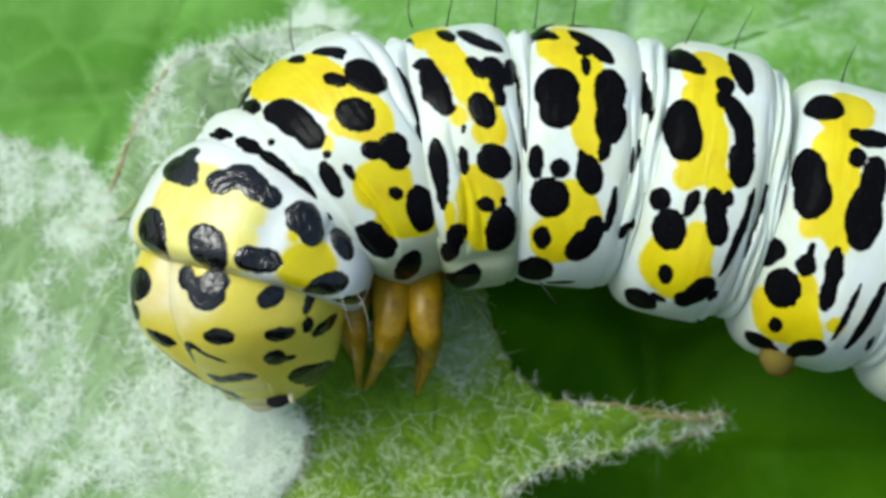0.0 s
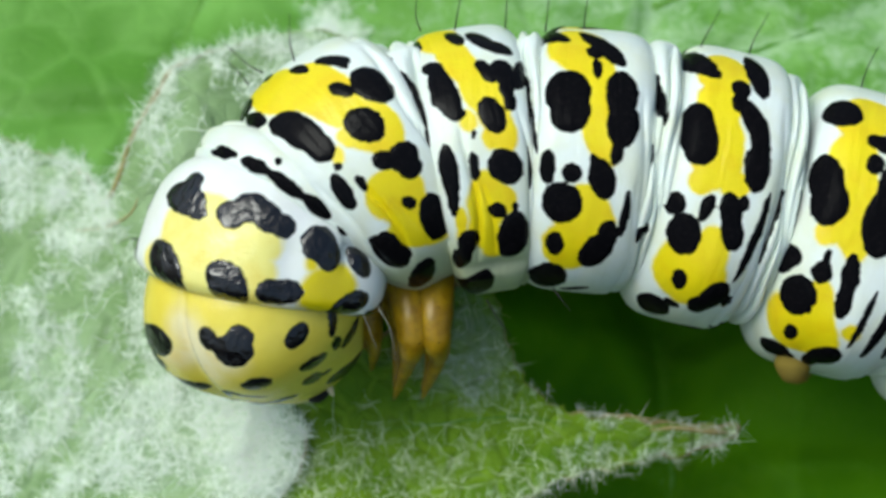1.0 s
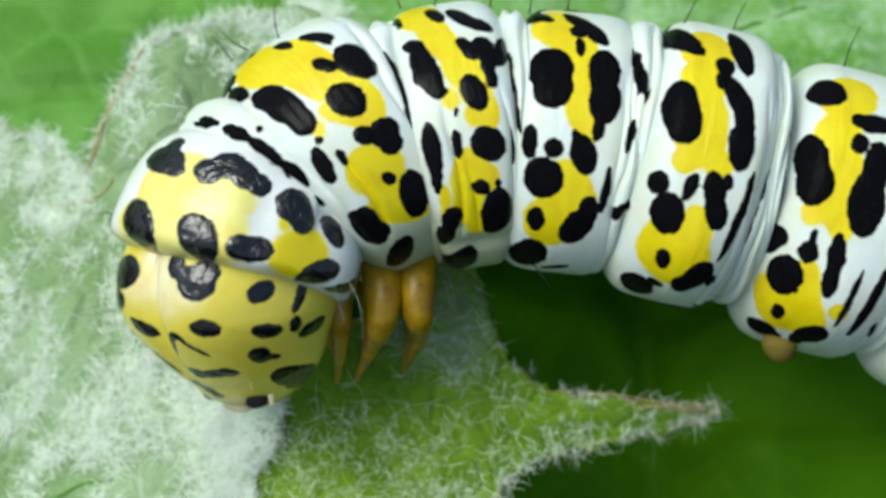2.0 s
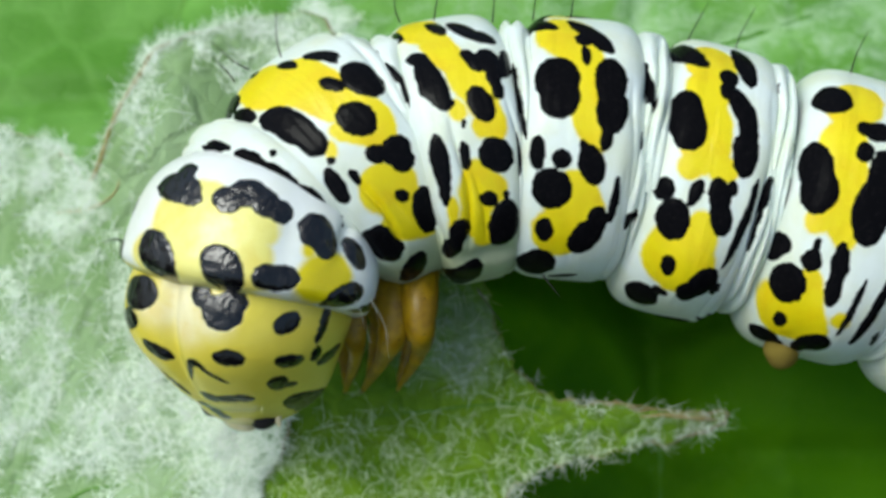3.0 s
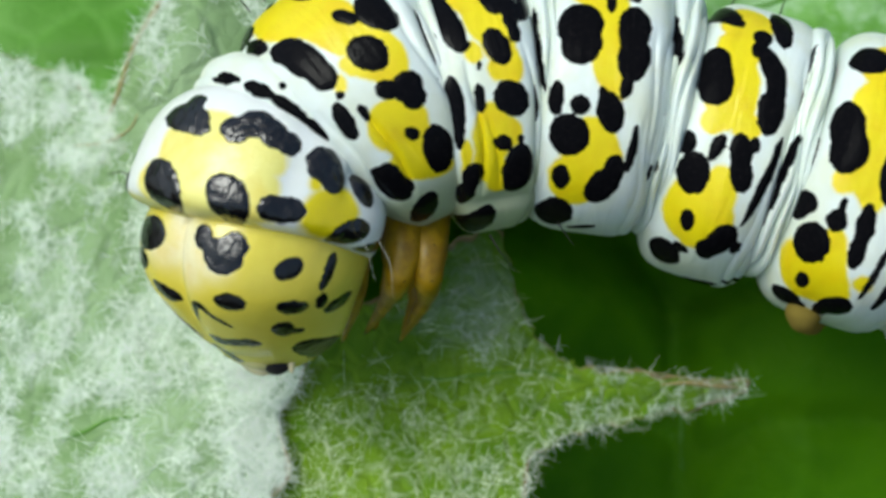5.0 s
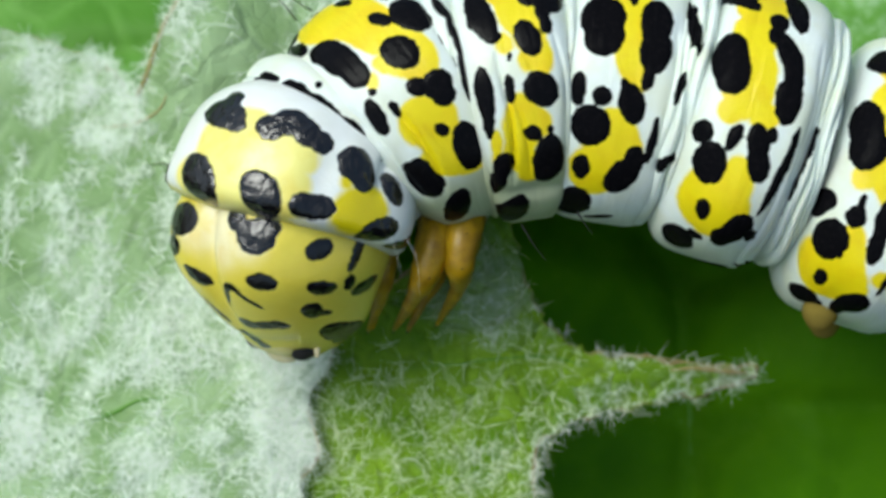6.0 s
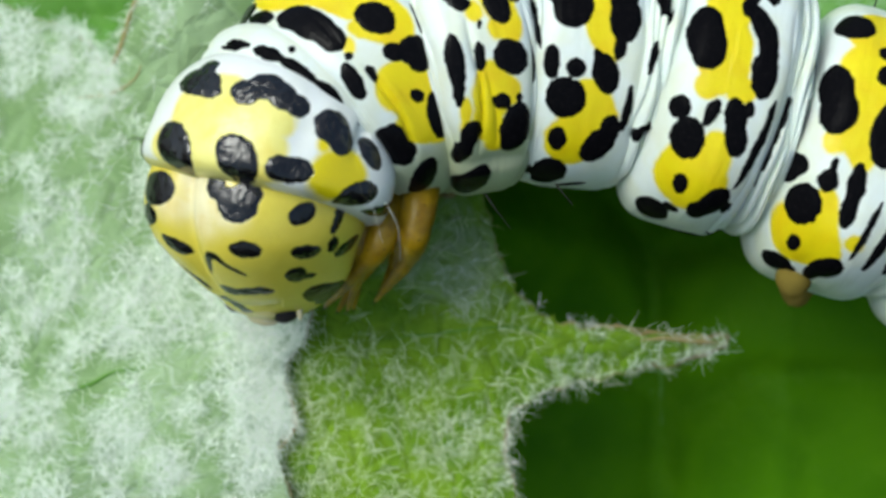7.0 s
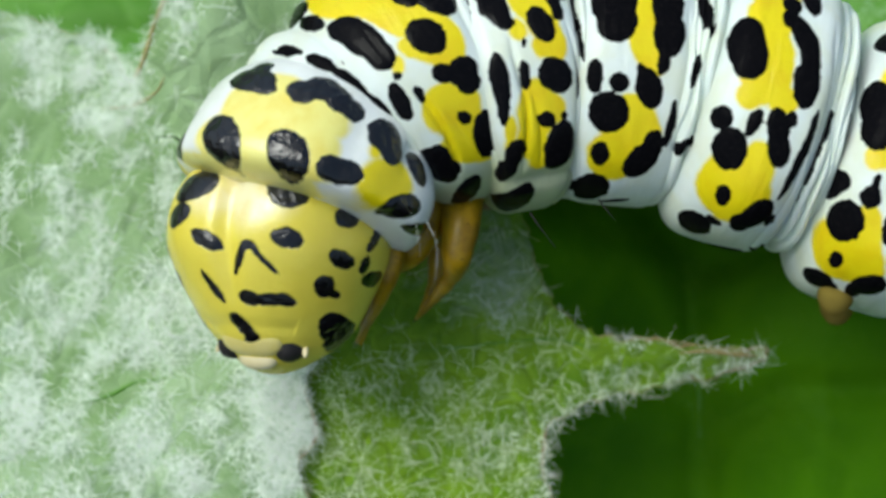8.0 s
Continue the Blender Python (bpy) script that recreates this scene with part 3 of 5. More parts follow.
def leg(segment, points, radii, label, swing, joint=0.09):
    """A jointed true leg with a swollen base and a dark claw; points in the space of the whole animal. swing: seconds and degrees about its root."""
    back = segment.matrix_basis.inverted()
    root = back @ (Vector(points[0]) / 1000)
    line = bent([tuple((back @ (Vector(p) / 1000) - root) * 1000) for p in points], 12)
    n = len(line)
    rr = []
    for k in range(n):
        t = k / (n - 1) * (len(radii) - 1)
        i = min(int(t), len(radii) - 2)
        base = radii[i] + (radii[i + 1] - radii[i]) * (t - i)
        rr.append(base * (1 - joint * math.exp(-(((t - round(t)) / 0.10) ** 2))))
    limb = part("leg", mesh_from("leg", *tube(line, rr, 16), amber), segment, Matrix.Translation(root), label)
    leg_swings.append((limb, root, back.to_3x3() @ Vector((0, 0, 1)), swing))
    tip = [line[-2], line[-1], line[-1] + (line[-1] - line[-3]) * 0.55]
    part("claw", mesh_from("claw", *tube(tip, (rr[-2] * 0.8, rr[-1] * 0.8, 0.01), 8), bristle_black), limb)
    return limb


def proleg(segment, point):
    """A short fleshy stub with a hooked pad."""
    back = segment.matrix_basis.inverted()
    bm = bmesh.new()
    bmesh.ops.create_uvsphere(bm, u_segments=20, v_segments=14, radius=1)
    for v in bm.verts:
        low = max(-v.co.y, 0)
        v.co = Vector((v.co.x * (0.50 - 0.10 * low + 0.25 * max(low - 0.6, 0)), v.co.y * 0.52, v.co.z * (0.46 - 0.08 * low)))
    verts = [tuple(v.co + Vector(point)) for v in bm.verts]
    faces = [tuple(v.index for v in f.verts) for f in bm.faces]
    bm.free()
    verts = [tuple((back @ (Vector(v) / 1000)) * 1000) for v in verts]
    return part("proleg", mesh_from("proleg", verts, faces, proleg_cream), segment, None, "short cream and amber proleg")


def bristle(segment, points, thick, material=None):
    back = segment.matrix_basis.inverted()
    line = bent([tuple((back @ (Vector(p) / 1000)) * 1000) for p in points], 6)
    rr = [thick * (1 - 0.65 * k / (len(line) - 1)) for k in range(len(line))]
    return part("bristle", mesh_from("bristle", *tube(line, rr, 5), material or bristle_black), segment)


AMBER = "translucent amber jointed leg"
SWING_1 = [(0, 0), (1.5, -2), (3, -4), (5, -6), (6.3, -9), (8, -10)]
SWING_2 = [(0, 0), (0.5, 8), (1.5, 4), (2.8, -2), (4, 2), (5, -5), (6.3, -14), (8, -22)]
SWING_3 = [(0, 0), (1, -4), (1.5, -5), (2.8, -7), (4, -10), (5, -10), (6.3, -14), (8, -16)]
leg(seg_t1, [(-2.42, -0.10, 0.20), (-2.50, -1.75, 0.90), (-2.38, -2.82, 0.60), (-2.51, -4.15, -1.60)], (0.60, 0.44, 0.21, 0.06), AMBER, SWING_1)
leg(seg_t2, [(-1.47, -0.30, 0.30), (-1.46, -2.05, 1.20), (-1.74, -3.00, 0.40), (-2.30, -4.15, -1.60)], (0.64, 0.48, 0.24, 0.06), AMBER, SWING_2)
leg(seg_t3, [(-0.62, -0.30, 0.30), (-0.46, -2.05, 1.20), (-0.34, -2.93, 0.40), (-0.74, -4.25, -1.60)], (0.64, 0.48, 0.24, 0.06), AMBER, SWING_3)
leg(seg_t1, [(-2.76, -1.20, -1.20), (-2.77, -2.48, -1.80), (-2.57, -3.31, -2.00), (-2.52, -4.10, -2.20)], (0.48, 0.36, 0.18, 0.06), AMBER, SWING_1)
leg(seg_t2, [(-1.73, -1.20, -1.60), (-1.67, -2.25, -2.20), (-1.90, -3.17, -2.30), (-2.16, -4.10, -2.30)], (0.48, 0.36, 0.18, 0.06), AMBER, SWING_2)
leg(seg_t3, [(-0.69, -1.10, -1.60), (-0.69, -2.17, -2.20), (-0.63, -3.17, -2.30), (-0.82, -4.10, -2.30)], (0.48, 0.36, 0.18, 0.06), AMBER, SWING_3)
proleg(seg_a3, (9.19, -3.00, 1.30))
proleg(seg_a4, (12.97, -4.11, 1.30))
proleg(seg_a3, (9.94, -3.31, -1.70))
proleg(seg_a4, (13.97, -4.50, -1.70))
bristle(seg_t2, [(-5.00, 5.20, 0.50), (-5.40, 5.43, 0.80), (-5.98, 6.00, 0.90)], 0.025)
bristle(seg_t2, [(-5.40, 4.88, 0.80), (-5.61, 5.17, 1.00), (-5.94, 5.54, 1.20)], 0.025)
bristle(seg_t2, [(-4.09, 5.38, 1.20), (-4.18, 5.90, 1.40), (-4.14, 6.66, 1.50)], 0.025)
bristle(seg_t3, [(-0.84, 6.11, 1.00), (-0.96, 6.55, 1.20), (-0.87, 7.48, 1.20)], 0.025)
bristle(seg_t3, [(0.09, 6.08, 1.00), (0.17, 6.55, 1.20), (0.33, 7.21, 1.40)], 0.025)
bristle(seg_a1, [(1.42, 6.03, 1.00), (1.46, 6.55, 1.20), (1.52, 7.31, 1.30)], 0.025)
bristle(seg_a1, [(2.52, 6.08, 1.00), (2.58, 6.55, 1.20), (2.66, 7.33, 1.20)], 0.025)
bristle(seg_a1, [(3.56, 6.03, 1.00), (3.61, 6.55, 1.20), (3.75, 7.33, 1.20)], 0.025)
bristle(seg_a2, [(6.69, 5.61, 1.00), (6.86, 6.00, 1.20), (7.23, 6.69, 1.30)], 0.025)
bristle(seg_a2, [(8.03, 5.36, 1.00), (8.15, 5.85, 1.20), (8.55, 6.61, 1.30)], 0.025)
bristle(seg_a3, [(11.03, 4.55, 1.00), (11.14, 5.07, 1.20), (11.42, 5.68, 1.30)], 0.025)
bristle(seg_t3, [(0.82, -1.19, 2.40), (1.07, -1.64, 2.60), (1.44, -2.16, 2.70)], 0.025)
bristle(seg_a1, [(2.57, -0.89, 2.60), (2.78, -1.18, 2.80), (3.01, -1.48, 2.80)], 0.025)
bristle(seg_t1, [(-8.61, 0.73, 0.60), (-8.82, 0.83, 0.80), (-9.15, 0.77, 0.90)], 0.025)
bristle(seg_t1, [(-2.83, -0.87, 3.40), (-2.61, -1.30, 3.70), (-2.38, -2.19, 3.60)], 0.007, white_hair)
bristle(seg_t1, [(-2.28, -1.10, 3.20), (-1.98, -1.76, 3.40), (-1.91, -2.65, 3.20)], 0.007, white_hair)

def mouth_parts():
    """Pale upper lip and the two dark jaws under it."""
    def pad(name, size, material, m, label):
        bm = bmesh.new()
        bmesh.ops.create_uvsphere(bm, u_segments=24, v_segments=14, radius=0.001)
        for v in bm.verts:
            v.co = Vector((math.copysign(abs(v.co.x * 1000) ** 0.8, v.co.x) * size[0], v.co.y * 1000 * size[1], v.co.z * 1000 * size[2])) / 1000
        for f in bm.faces:
            f.smooth = True
        me = bpy.data.meshes.new(name)
        bm.to_mesh(me)
        bm.free()
        me.materials.append(material)
        return part(name, me, seg_head, m, label)

    pad("upper_lip", (0.28, 0.58, 0.24), lip_cream, mm(2.82, 0.0, 0.74, 0, 30, 0), "pale cream upper lip")
    pad("face_plate", (0.50, 0.92, 0.24), plate_yellow, mm(2.36, 0.0, 1.12, 0, 42, 0), "yellowish plate above the lip")
    for side in (1, -1):
        pad("jaw", (0.42, 0.42, 0.5), bristle_black, mm(2.42, side * 0.85, 0.6, 0, 15, side * 15), "glossy black jaw")
        pad("feeler", (0.42, 0.1, 0.1), lip_cream, mm(2.35, side * 1.25, 0.5, 0, -25, side * 20), "short pale feeler")


mouth_parts()

# ---- leaves ----
def wavy(u, v, size, seed):
    return noise.noise(Vector((u / size + seed, v / size - seed, seed * 0.37)))


def leaf_blade(outline, height, step, felt_of, rim_width, rough_edge, seed):
    """A blade filled in from its outline: verts, faces and the felt and rim values."""
    loop = bent([(u, v, 0) for u, v in outline + outline[:1]], 14)[:-1]
    loop = [(p.x + rough_edge * wavy(p.x, p.y, 0.35, seed), p.y + rough_edge * wavy(p.x, p.y, 0.35, seed + 9)) for p in loop]
    lo, hi = np.min(loop, axis=0), np.max(loop, axis=0)
    ring = np.array(loop)
    nxt = np.roll(ring, -1, axis=0)
    gu, gv = np.meshgrid(np.arange(lo[0], hi[0], step), np.arange(lo[1], hi[1], step))
    pts = np.stack([gu.ravel(), gv.ravel()], -1)
    pts = pts + (np.random.rand(*pts.shape) - 0.5) * step * 0.4
    inside = np.zeros(len(pts), bool)
    near = np.full(len(pts), 1e9)
    for (x0, y0), (x1, y1) in zip(ring, nxt):
        cross = (y0 > pts[:, 1]) != (y1 > pts[:, 1])
        inside ^= cross & (pts[:, 0] < (x1 - x0) * (pts[:, 1] - y0) / (y1 - y0 + 1e-12) + x0)
        near = np.minimum(near, np.hypot(pts[:, 0] - x0, pts[:, 1] - y0))
    keep = inside & (near > step * 0.7)
    flat = [Vector(p) for p in loop] + [Vector(p) for p in pts[keep]]
    n = len(loop)
    got, _, tris, *_ = geometry.delaunay_2d_cdt(flat, [(k, (k + 1) % n) for k in range(n)], [], 1, 1e-6)
    verts = [(p.x, p.y, height(p.x, p.y)) for p in got]
    uv = np.array([(p.x, p.y) for p in got])
    far = np.full(len(uv), 1e9)
    for k in range(0, n):
        far = np.minimum(far, np.hypot(uv[:, 0] - ring[k, 0], uv[:, 1] - ring[k, 1]))
    return verts, [tuple(t) for t in tris], {"felt": [felt_of(p[0], p[1]) for p in uv], "rim": np.clip(1 - far / rim_width, 0, 1)}


def thicken(ob, thick):
    solid = ob.modifiers.new("thickness", "SOLIDIFY")
    solid.thickness, solid.offset = thick / 1000, -1


def blobs(u, v, spots):
    return sum(h * math.exp(-((u - x) / r) ** 2 - ((v - y) / r) ** 2) for x, y, r, h in spots)


def hair_tufts(count, box, height, weight, arms, length, thick, seed, lift=0.35, edge=(), more=0):
    """Star-shaped tufts of fine plant hair, thicker where weight(u, v) is high."""
    rnd = random.Random(seed)
    verts, faces = [], []
    made = 0
    while made < count + more:
        if made < count:
            u, v = rnd.uniform(box[0], box[1]), rnd.uniform(box[2], box[3])
            if rnd.random() > weight(u, v):
                continue
        else:  # the fringe along the edge
            k, t = rnd.randrange(len(edge) - 1), rnd.random()
            u = edge[k][0] + t * (edge[k + 1][0] - edge[k][0]) + rnd.gauss(0, 0.12)
            v = edge[k][1] + t * (edge[k + 1][1] - edge[k][1]) + rnd.gauss(0, 0.12)
        made += 1
        foot = Vector((u, v, height(u, v)))
        for _ in range(rnd.randint(*arms)):
            a, rise = rnd.uniform(0, 2 * math.pi), rnd.uniform(0.0, lift * 2)
            way = Vector((math.cos(a), math.sin(a), rise)).normalized()
            side = Vector((-math.sin(a), math.cos(a), rnd.uniform(-0.3, 0.3)))
            far = length * rnd.uniform(0.4, 1.25)
            sag = rnd.uniform(-0.25, 0.25)
            base = len(verts)
            for t, w in ((0.0, 1.0), (0.5, 0.8), (1.0, 0.15)):
                p = foot + way * far * t + side * sag * far * t * t + Vector((0, 0, 0.04))
                for j in range(3):
                    b = j * 2.0944
                    verts.append(tuple(p + side * (thick * w * math.cos(b)) + Vector((0, 0, thick * w * math.sin(b)))))
            for k in (0, 3):
                for j in range(3):
                    i, q = base + k + j, base + k + (j + 1) % 3
                    faces.append((i, q, q + 3, i + 3))
    return verts, faces



def hair_mesh(got, material):
    return mesh_from("hairs", *got, material, None, False)


def ridge(u, v, lines, width):
    """Nearness to the nearest vein, 1 on it."""
    best = 0.0
    for points in lines:
        for (x0, y0), (x1, y1) in zip(points, points[1:]):
            along = min(max(((u - x0) * (x1 - x0) + (v - y0) * (y1 - y0)) / ((x1 - x0) ** 2 + (y1 - y0) ** 2), 0), 1)
            gap = math.hypot(u - x0 - along * (x1 - x0), v - y0 - along * (y1 - y0))
            best = max(best, math.exp(-((gap / width) ** 2)))
    return best


FAR_VEINS = [[(5.2, 1.5), (6.2, 5), (7.0, 9), (9, 24)], [(6.6, 6), (14, 8.6), (24, 13)], [(6.2, 4), (-2, 7), (-12, 13)], [(-8, 6.0), (-12, 5.3), (-20, 5.0)],
             [(-8.6, 12), (-10.4, 6.2), (-12, 2)], [(7.0, 9), (15, 13), (24, 18)], [(6.4, 5), (12, 4.4), (20, 6)]]
LOW_VEINS = [[(8.6, -34), (7.9, -9.3), (7.6, -6), (7.4, -4), (7.0, -2.4), (5.8, -1.0)], [(7.2, -3.3), (8.4, -2.8), (10.3, -2.3), (14, -2.4), (20, -4)], [(7.8, -9), (10.6, -7), (16, -7.2), (24, -10)], [(7.6, -8), (2, -5.5), (-6, -4.5)]]


def far_height(u, v):
    """The large leaf behind: it leans back, open to the sky."""
    slope = -7.5 - 0.55 * (v - 2) - 0.004 * (u - 4) ** 2
    return slope - 0.35 * ridge(u, v, FAR_VEINS, 0.5) + 0.6 * wavy(u, v, 6, 2.0) + 0.22 * wavy(u, v, 1.8, 5.0)


def far_paleness(u, v):
    # paler towards the right, along the veins and in two patches
    return -0.35 + 0.75 * min(max((u + 6) / 9, 0), 1) + 0.25 * wavy(u, v, 5, 3.0) + 0.5 * ridge(u, v, FAR_VEINS, 0.3) + blobs(u, v, ((-4.6, 7.6, 1.4, 1.2), (-6.4, 6.2, 0.9, 0.6)))


far_leaf = thing("mullein_leaf", "broad smooth green leaf with pale veins, behind the caterpillar", "leaf")
blade = part("blade", filled(leaf_blade([(-34, -4), (-36, 6), (-30, 22), (0, 30), (30, 26), (42, 6), (34, -2.5), (18, -0.4), (8, 0.4), (0, 1.0), (-10, -1.5), (-20, -3)],
                                                     far_height, 0.3, far_paleness, 0.3, 0.1, 3), far_green), far_leaf)
thicken(blade, 0.35)


def rib(name, points, thick, height, leaf):
    """A low rounded vein along the blade."""
    line = [Vector((p.x, p.y, height(p.x, p.y) - 0.8 * thick)) for p in bent([(u, v, 0) for u, v in points], 16)]
    n = len(line)
    part(name, mesh_from(name, *tube(line, [thick * (1 - 0.5 * k / n) for k in range(n)], 10), vein_green), leaf, None, "pale raised vein")


for k, points in enumerate(FAR_VEINS):
    rib("vein" if k else "midrib", points, 0.30 if k else 0.45, far_height, far_leaf)


tagged(part("hairs", hair_mesh(hair_tufts(260, (-6.4, -2.8, 6.2, 9.4), far_height, lambda u, v: math.exp(-(((u + 4.6) / 0.8) ** 2) - (((v - 7.8) / 0.9) ** 2)),
            (5, 9), 0.6, 0.012, 15), white_hair), far_leaf, None, "tuft of white wool"), kind="stuff")


def low_height(u, v):
    """The smooth dark leaf below, turned down and away from the sky but for its upper part."""
    return -9.8 + 0.15 * (v + 2) - 0.5 * math.log(1 + math.exp((v + 4) / 0.8)) - 0.003 * (u - 8) ** 2 - 1.0 + min(0.62 * max(u - 7.4, 0), 2.6) + min(0.36 * max(7.4 - u, 0), 2.2) - 0.45 * ridge(u, v, LOW_VEINS, 0.55) + 0.5 * wavy(u, v, 6, 22.0)


low_leaf = thing("low_mullein_leaf", "smooth dark green leaf in the shade beneath the caterpillar", "leaf")
blade = part("blade", filled(leaf_blade([(-16, -30), (-12, -2), (0, 0.5), (14, -0.5), (30, -3), (44, -8), (44, -30), (10, -36)],
                                        low_height, 0.3, lambda u, v: 0.05 + 0.3 * ridge(u, v, LOW_VEINS, 0.5), 0.3, 0.1, 23), low_green), low_leaf)
thicken(blade, 0.35)
for k, points in enumerate(LOW_VEINS):
    rib("vein" if k else "midrib", points, 0.14 if k else 0.30, lambda u, v: low_height(u, v) - 0.05, low_leaf)


def woolly_height(u, v):
    """The felted leaf that is being eaten: it rises towards the mouth and rolls up in a bulge behind the head."""
    bulge = 1.3 * math.exp(-(((u + 8.0) / 2.6) ** 2) - (((v - 3.6) / 3.0) ** 2))
    return -4.12 - 0.35 * min(max((u + 6.5) / 2, 0), 1) * min(max((-v - 4) / 2, 0), 1) + 0.10 * (u + 8) - 0.26 * v + bulge + 0.5 * wavy(u, v, 4.0, 7.0) + 0.16 * wavy(u, v, 1.1, 8.0)


def woolly_felt(u, v):
    tufts = blobs(u, v, ((-11.8, 1.8, 1.3, 0.5), (-11.4, 0.4, 1.1, 0.4), (-8.6, -4.9, 1.0, 0.6), (-5.6, -5.4, 1.6, 1.2), (-11.5, -6.4, 1.5, 0.2),
                         (-9.0, -9.4, 1.6, 0.3), (-12.5, -9.4, 1.6, 0.5), (-5.6, -8.5, 1.7, 1.1), (-4.2, 6.6, 0.9, 0.3), (-7.6, 5.7, 0.8, 0.3)))
    plain = blobs(u, v, ((-7.8, 3.4, 2.0, 0.45), (-9.5, -0.5, 1.2, 0.3)))
    return -0.06 + tufts - plain + 0.5 * wavy(u, v, 1.5, 4.0)


woolly_leaf = thing("woolly_mullein_leaf", "felted pale green leaf covered in white wool, its edge eaten away", "leaf")
WOOLLY_EDGE = [(-19.3, 5.1), (-14.5, 3.8), (-12.5, 3.1), (-11.5, 2.7), (-10.9, 2.0), (-10.6, 1.5), (-10.1, 2.3), (-9.7, 3.4), (-9.0, 4.8), (-8.6, 5.7), (-7.9, 6.2), (-6.7, 6.6), (-5.3, 7.0), (-3.4, 7.0), (-2.6, 5.1), (-3.6, 1.8), (-4.5, -1.3), (-4.9, -3.3), (-4.5, -4.4), (-4.0, -5.4), (-4.2, -6.4), (-4.9, -7.8), (-4.5, -9.1), (-5.1, -9.9), (-4.5, -11.8), (-5.5, -15.3), (-19.3, -15.3)]
blade = part("blade", filled(leaf_blade(WOOLLY_EDGE, woolly_height, 0.16, woolly_felt, 0.22, 0.12, 5), woolly_green), woolly_leaf)
thicken(blade, 0.12)


def in_woolly(u, v):
    ins, n = False, len(WOOLLY_EDGE)
    for k in range(n):
        (x0, y0), (x1, y1) = WOOLLY_EDGE[k], WOOLLY_EDGE[(k + 1) % n]
        if (y0 > v) != (y1 > v) and u < (x1 - x0) * (v - y0) / (y1 - y0) + x0:
            ins = not ins
    return ins


def thread(name, points, thick, height, leaf, material, label):
    """A thin raised vein or dried margin that lies on the blade."""
    line = [Vector((p.x, p.y, height(p.x, p.y) + 0.3 * thick)) for p in bent([(u, v, 0) for u, v in points], 14)]
    n = len(line)
    rr = [thick * (0.8 + 0.4 * wavy(p.x, p.y, 0.6, 31.0)) * min(1, 0.25 + 4 * min(k, n - 1 - k) / n) for k, p in enumerate(line)]
    part(name, mesh_from(name, *tube(line, rr, 7), material), leaf, None, label)


thread("margin", WOOLLY_EDGE[5:11], 0.09, woolly_height, woolly_leaf, dry_tan, "dry tan leaf margin")
thread("vein", [(-11.6, 0.7), (-10.5, 0.8), (-9.7, 1.2), (-9.4, 1.7)], 0.05, woolly_height, woolly_leaf, dry_tan, "thin tan vein")
thread("vein", [(-11.9, -8.3), (-10.8, -8.0), (-10.0, -7.6), (-9.1, -7.5)], 0.06, woolly_height, woolly_leaf, vein_green, "thin yellow-green vein")
thread("margin", WOOLLY_EDGE[21:24], 0.06, woolly_height, woolly_leaf, dry_tan, "dry tan leaf margin")
tagged(part("hairs", hair_mesh(hair_tufts(3200, (-14.5, -2.6, -12.5, 6.8), woolly_height,
            lambda u, v: min(max(0.12 + 0.5 * woolly_felt(u, v) + 0.8 * wavy(u, v, 1.0, 17.0), 0.01), 0.8) * in_woolly(u, v), (5, 9), 0.55, 0.009, 11, edge=WOOLLY_EDGE[2:13], more=170), white_hair), woolly_leaf, None, "dense white star-shaped hairs"), kind="stuff")


def lobe_height(u, v):
    """The torn green lobe under the feet, its finger pointing away and curled at the rim."""
    finger = 0.35 * math.exp(-(((v + 5.1) / 0.6) ** 2)) * min(max((u - 2) / 4, 0), 1)
    return -2.6 - 1.0 * min(max((-5.4 - u) / 1.2, 0), 1) - 0.03 * (u + 4) + 0.10 * max(v + 5, 0) - 0.19 * min(v + 5, 0) - 0.19 * max(u - 1, 0) + finger + 0.35 * wavy(u, v, 3.0, 12.0) + 0.10 * wavy(u, v, 0.8, 13.0)


def lobe_felt(u, v):
    # felt; the patches below the belly are also paler to make up for shade
    return -0.12 - 0.06 * min(max(u / 3, 0), 1) + 0.3 * wavy(u, v, 1.3, 14.0) + blobs(u, v, ((7.8, -5.3, 0.8, 0.7), (5.8, -5.6, 0.7, 0.2), (4.2, -6.4, 0.6, 0.35), (0.9, -3.2, 1.1, 0.6), (3.0, -6.9, 0.6, 0.3), (0.5, -1.9, 1.4, 0.75), (-1.2, -2.7, 1.0, 0.6), (-0.2, -3.6, 0.8, 0.45)))


lobe = thing("torn_leaf_lobe", "torn green leaf lobe with fine white hairs and a withered tip", "leaf")
LOBE_EDGE = [(-6.5, -4.1), (-4.5, -3.2), (-2.6, -2.5), (-1.3, -1.5), (-0.2, -0.8), (1.0, -0.5), (1.35, -1.9), (1.75, -3.0), (2.4, -4.0), (3.6, -4.6), (5.4, -4.75), (7.1, -5.0), (8.7, -5.15), (8.5, -5.6), (7.4, -5.85), (5.8, -6.05), (4.6, -6.3), (3.4, -6.6), (2.4, -6.95), (1.9, -7.5), (1.8, -8.4), (2.0, -9.5), (1.6, -11.8), (-1.3, -13.7), (-6.5, -13.7)]
blade = part("blade", filled(leaf_blade(LOBE_EDGE, lobe_height, 0.13, lobe_felt, 0.28, 0.22, 6), lobe_green), lobe)
thicken(blade, 0.28)


def in_lobe(u, v):
    ins, n = False, len(LOBE_EDGE)
    for k in range(n):
        (x0, y0), (x1, y1) = LOBE_EDGE[k], LOBE_EDGE[(k + 1) % n]
        if (y0 > v) != (y1 > v) and u < (x1 - x0) * (v - y0) / (y1 - y0) + x0:
            ins = not ins
    return ins


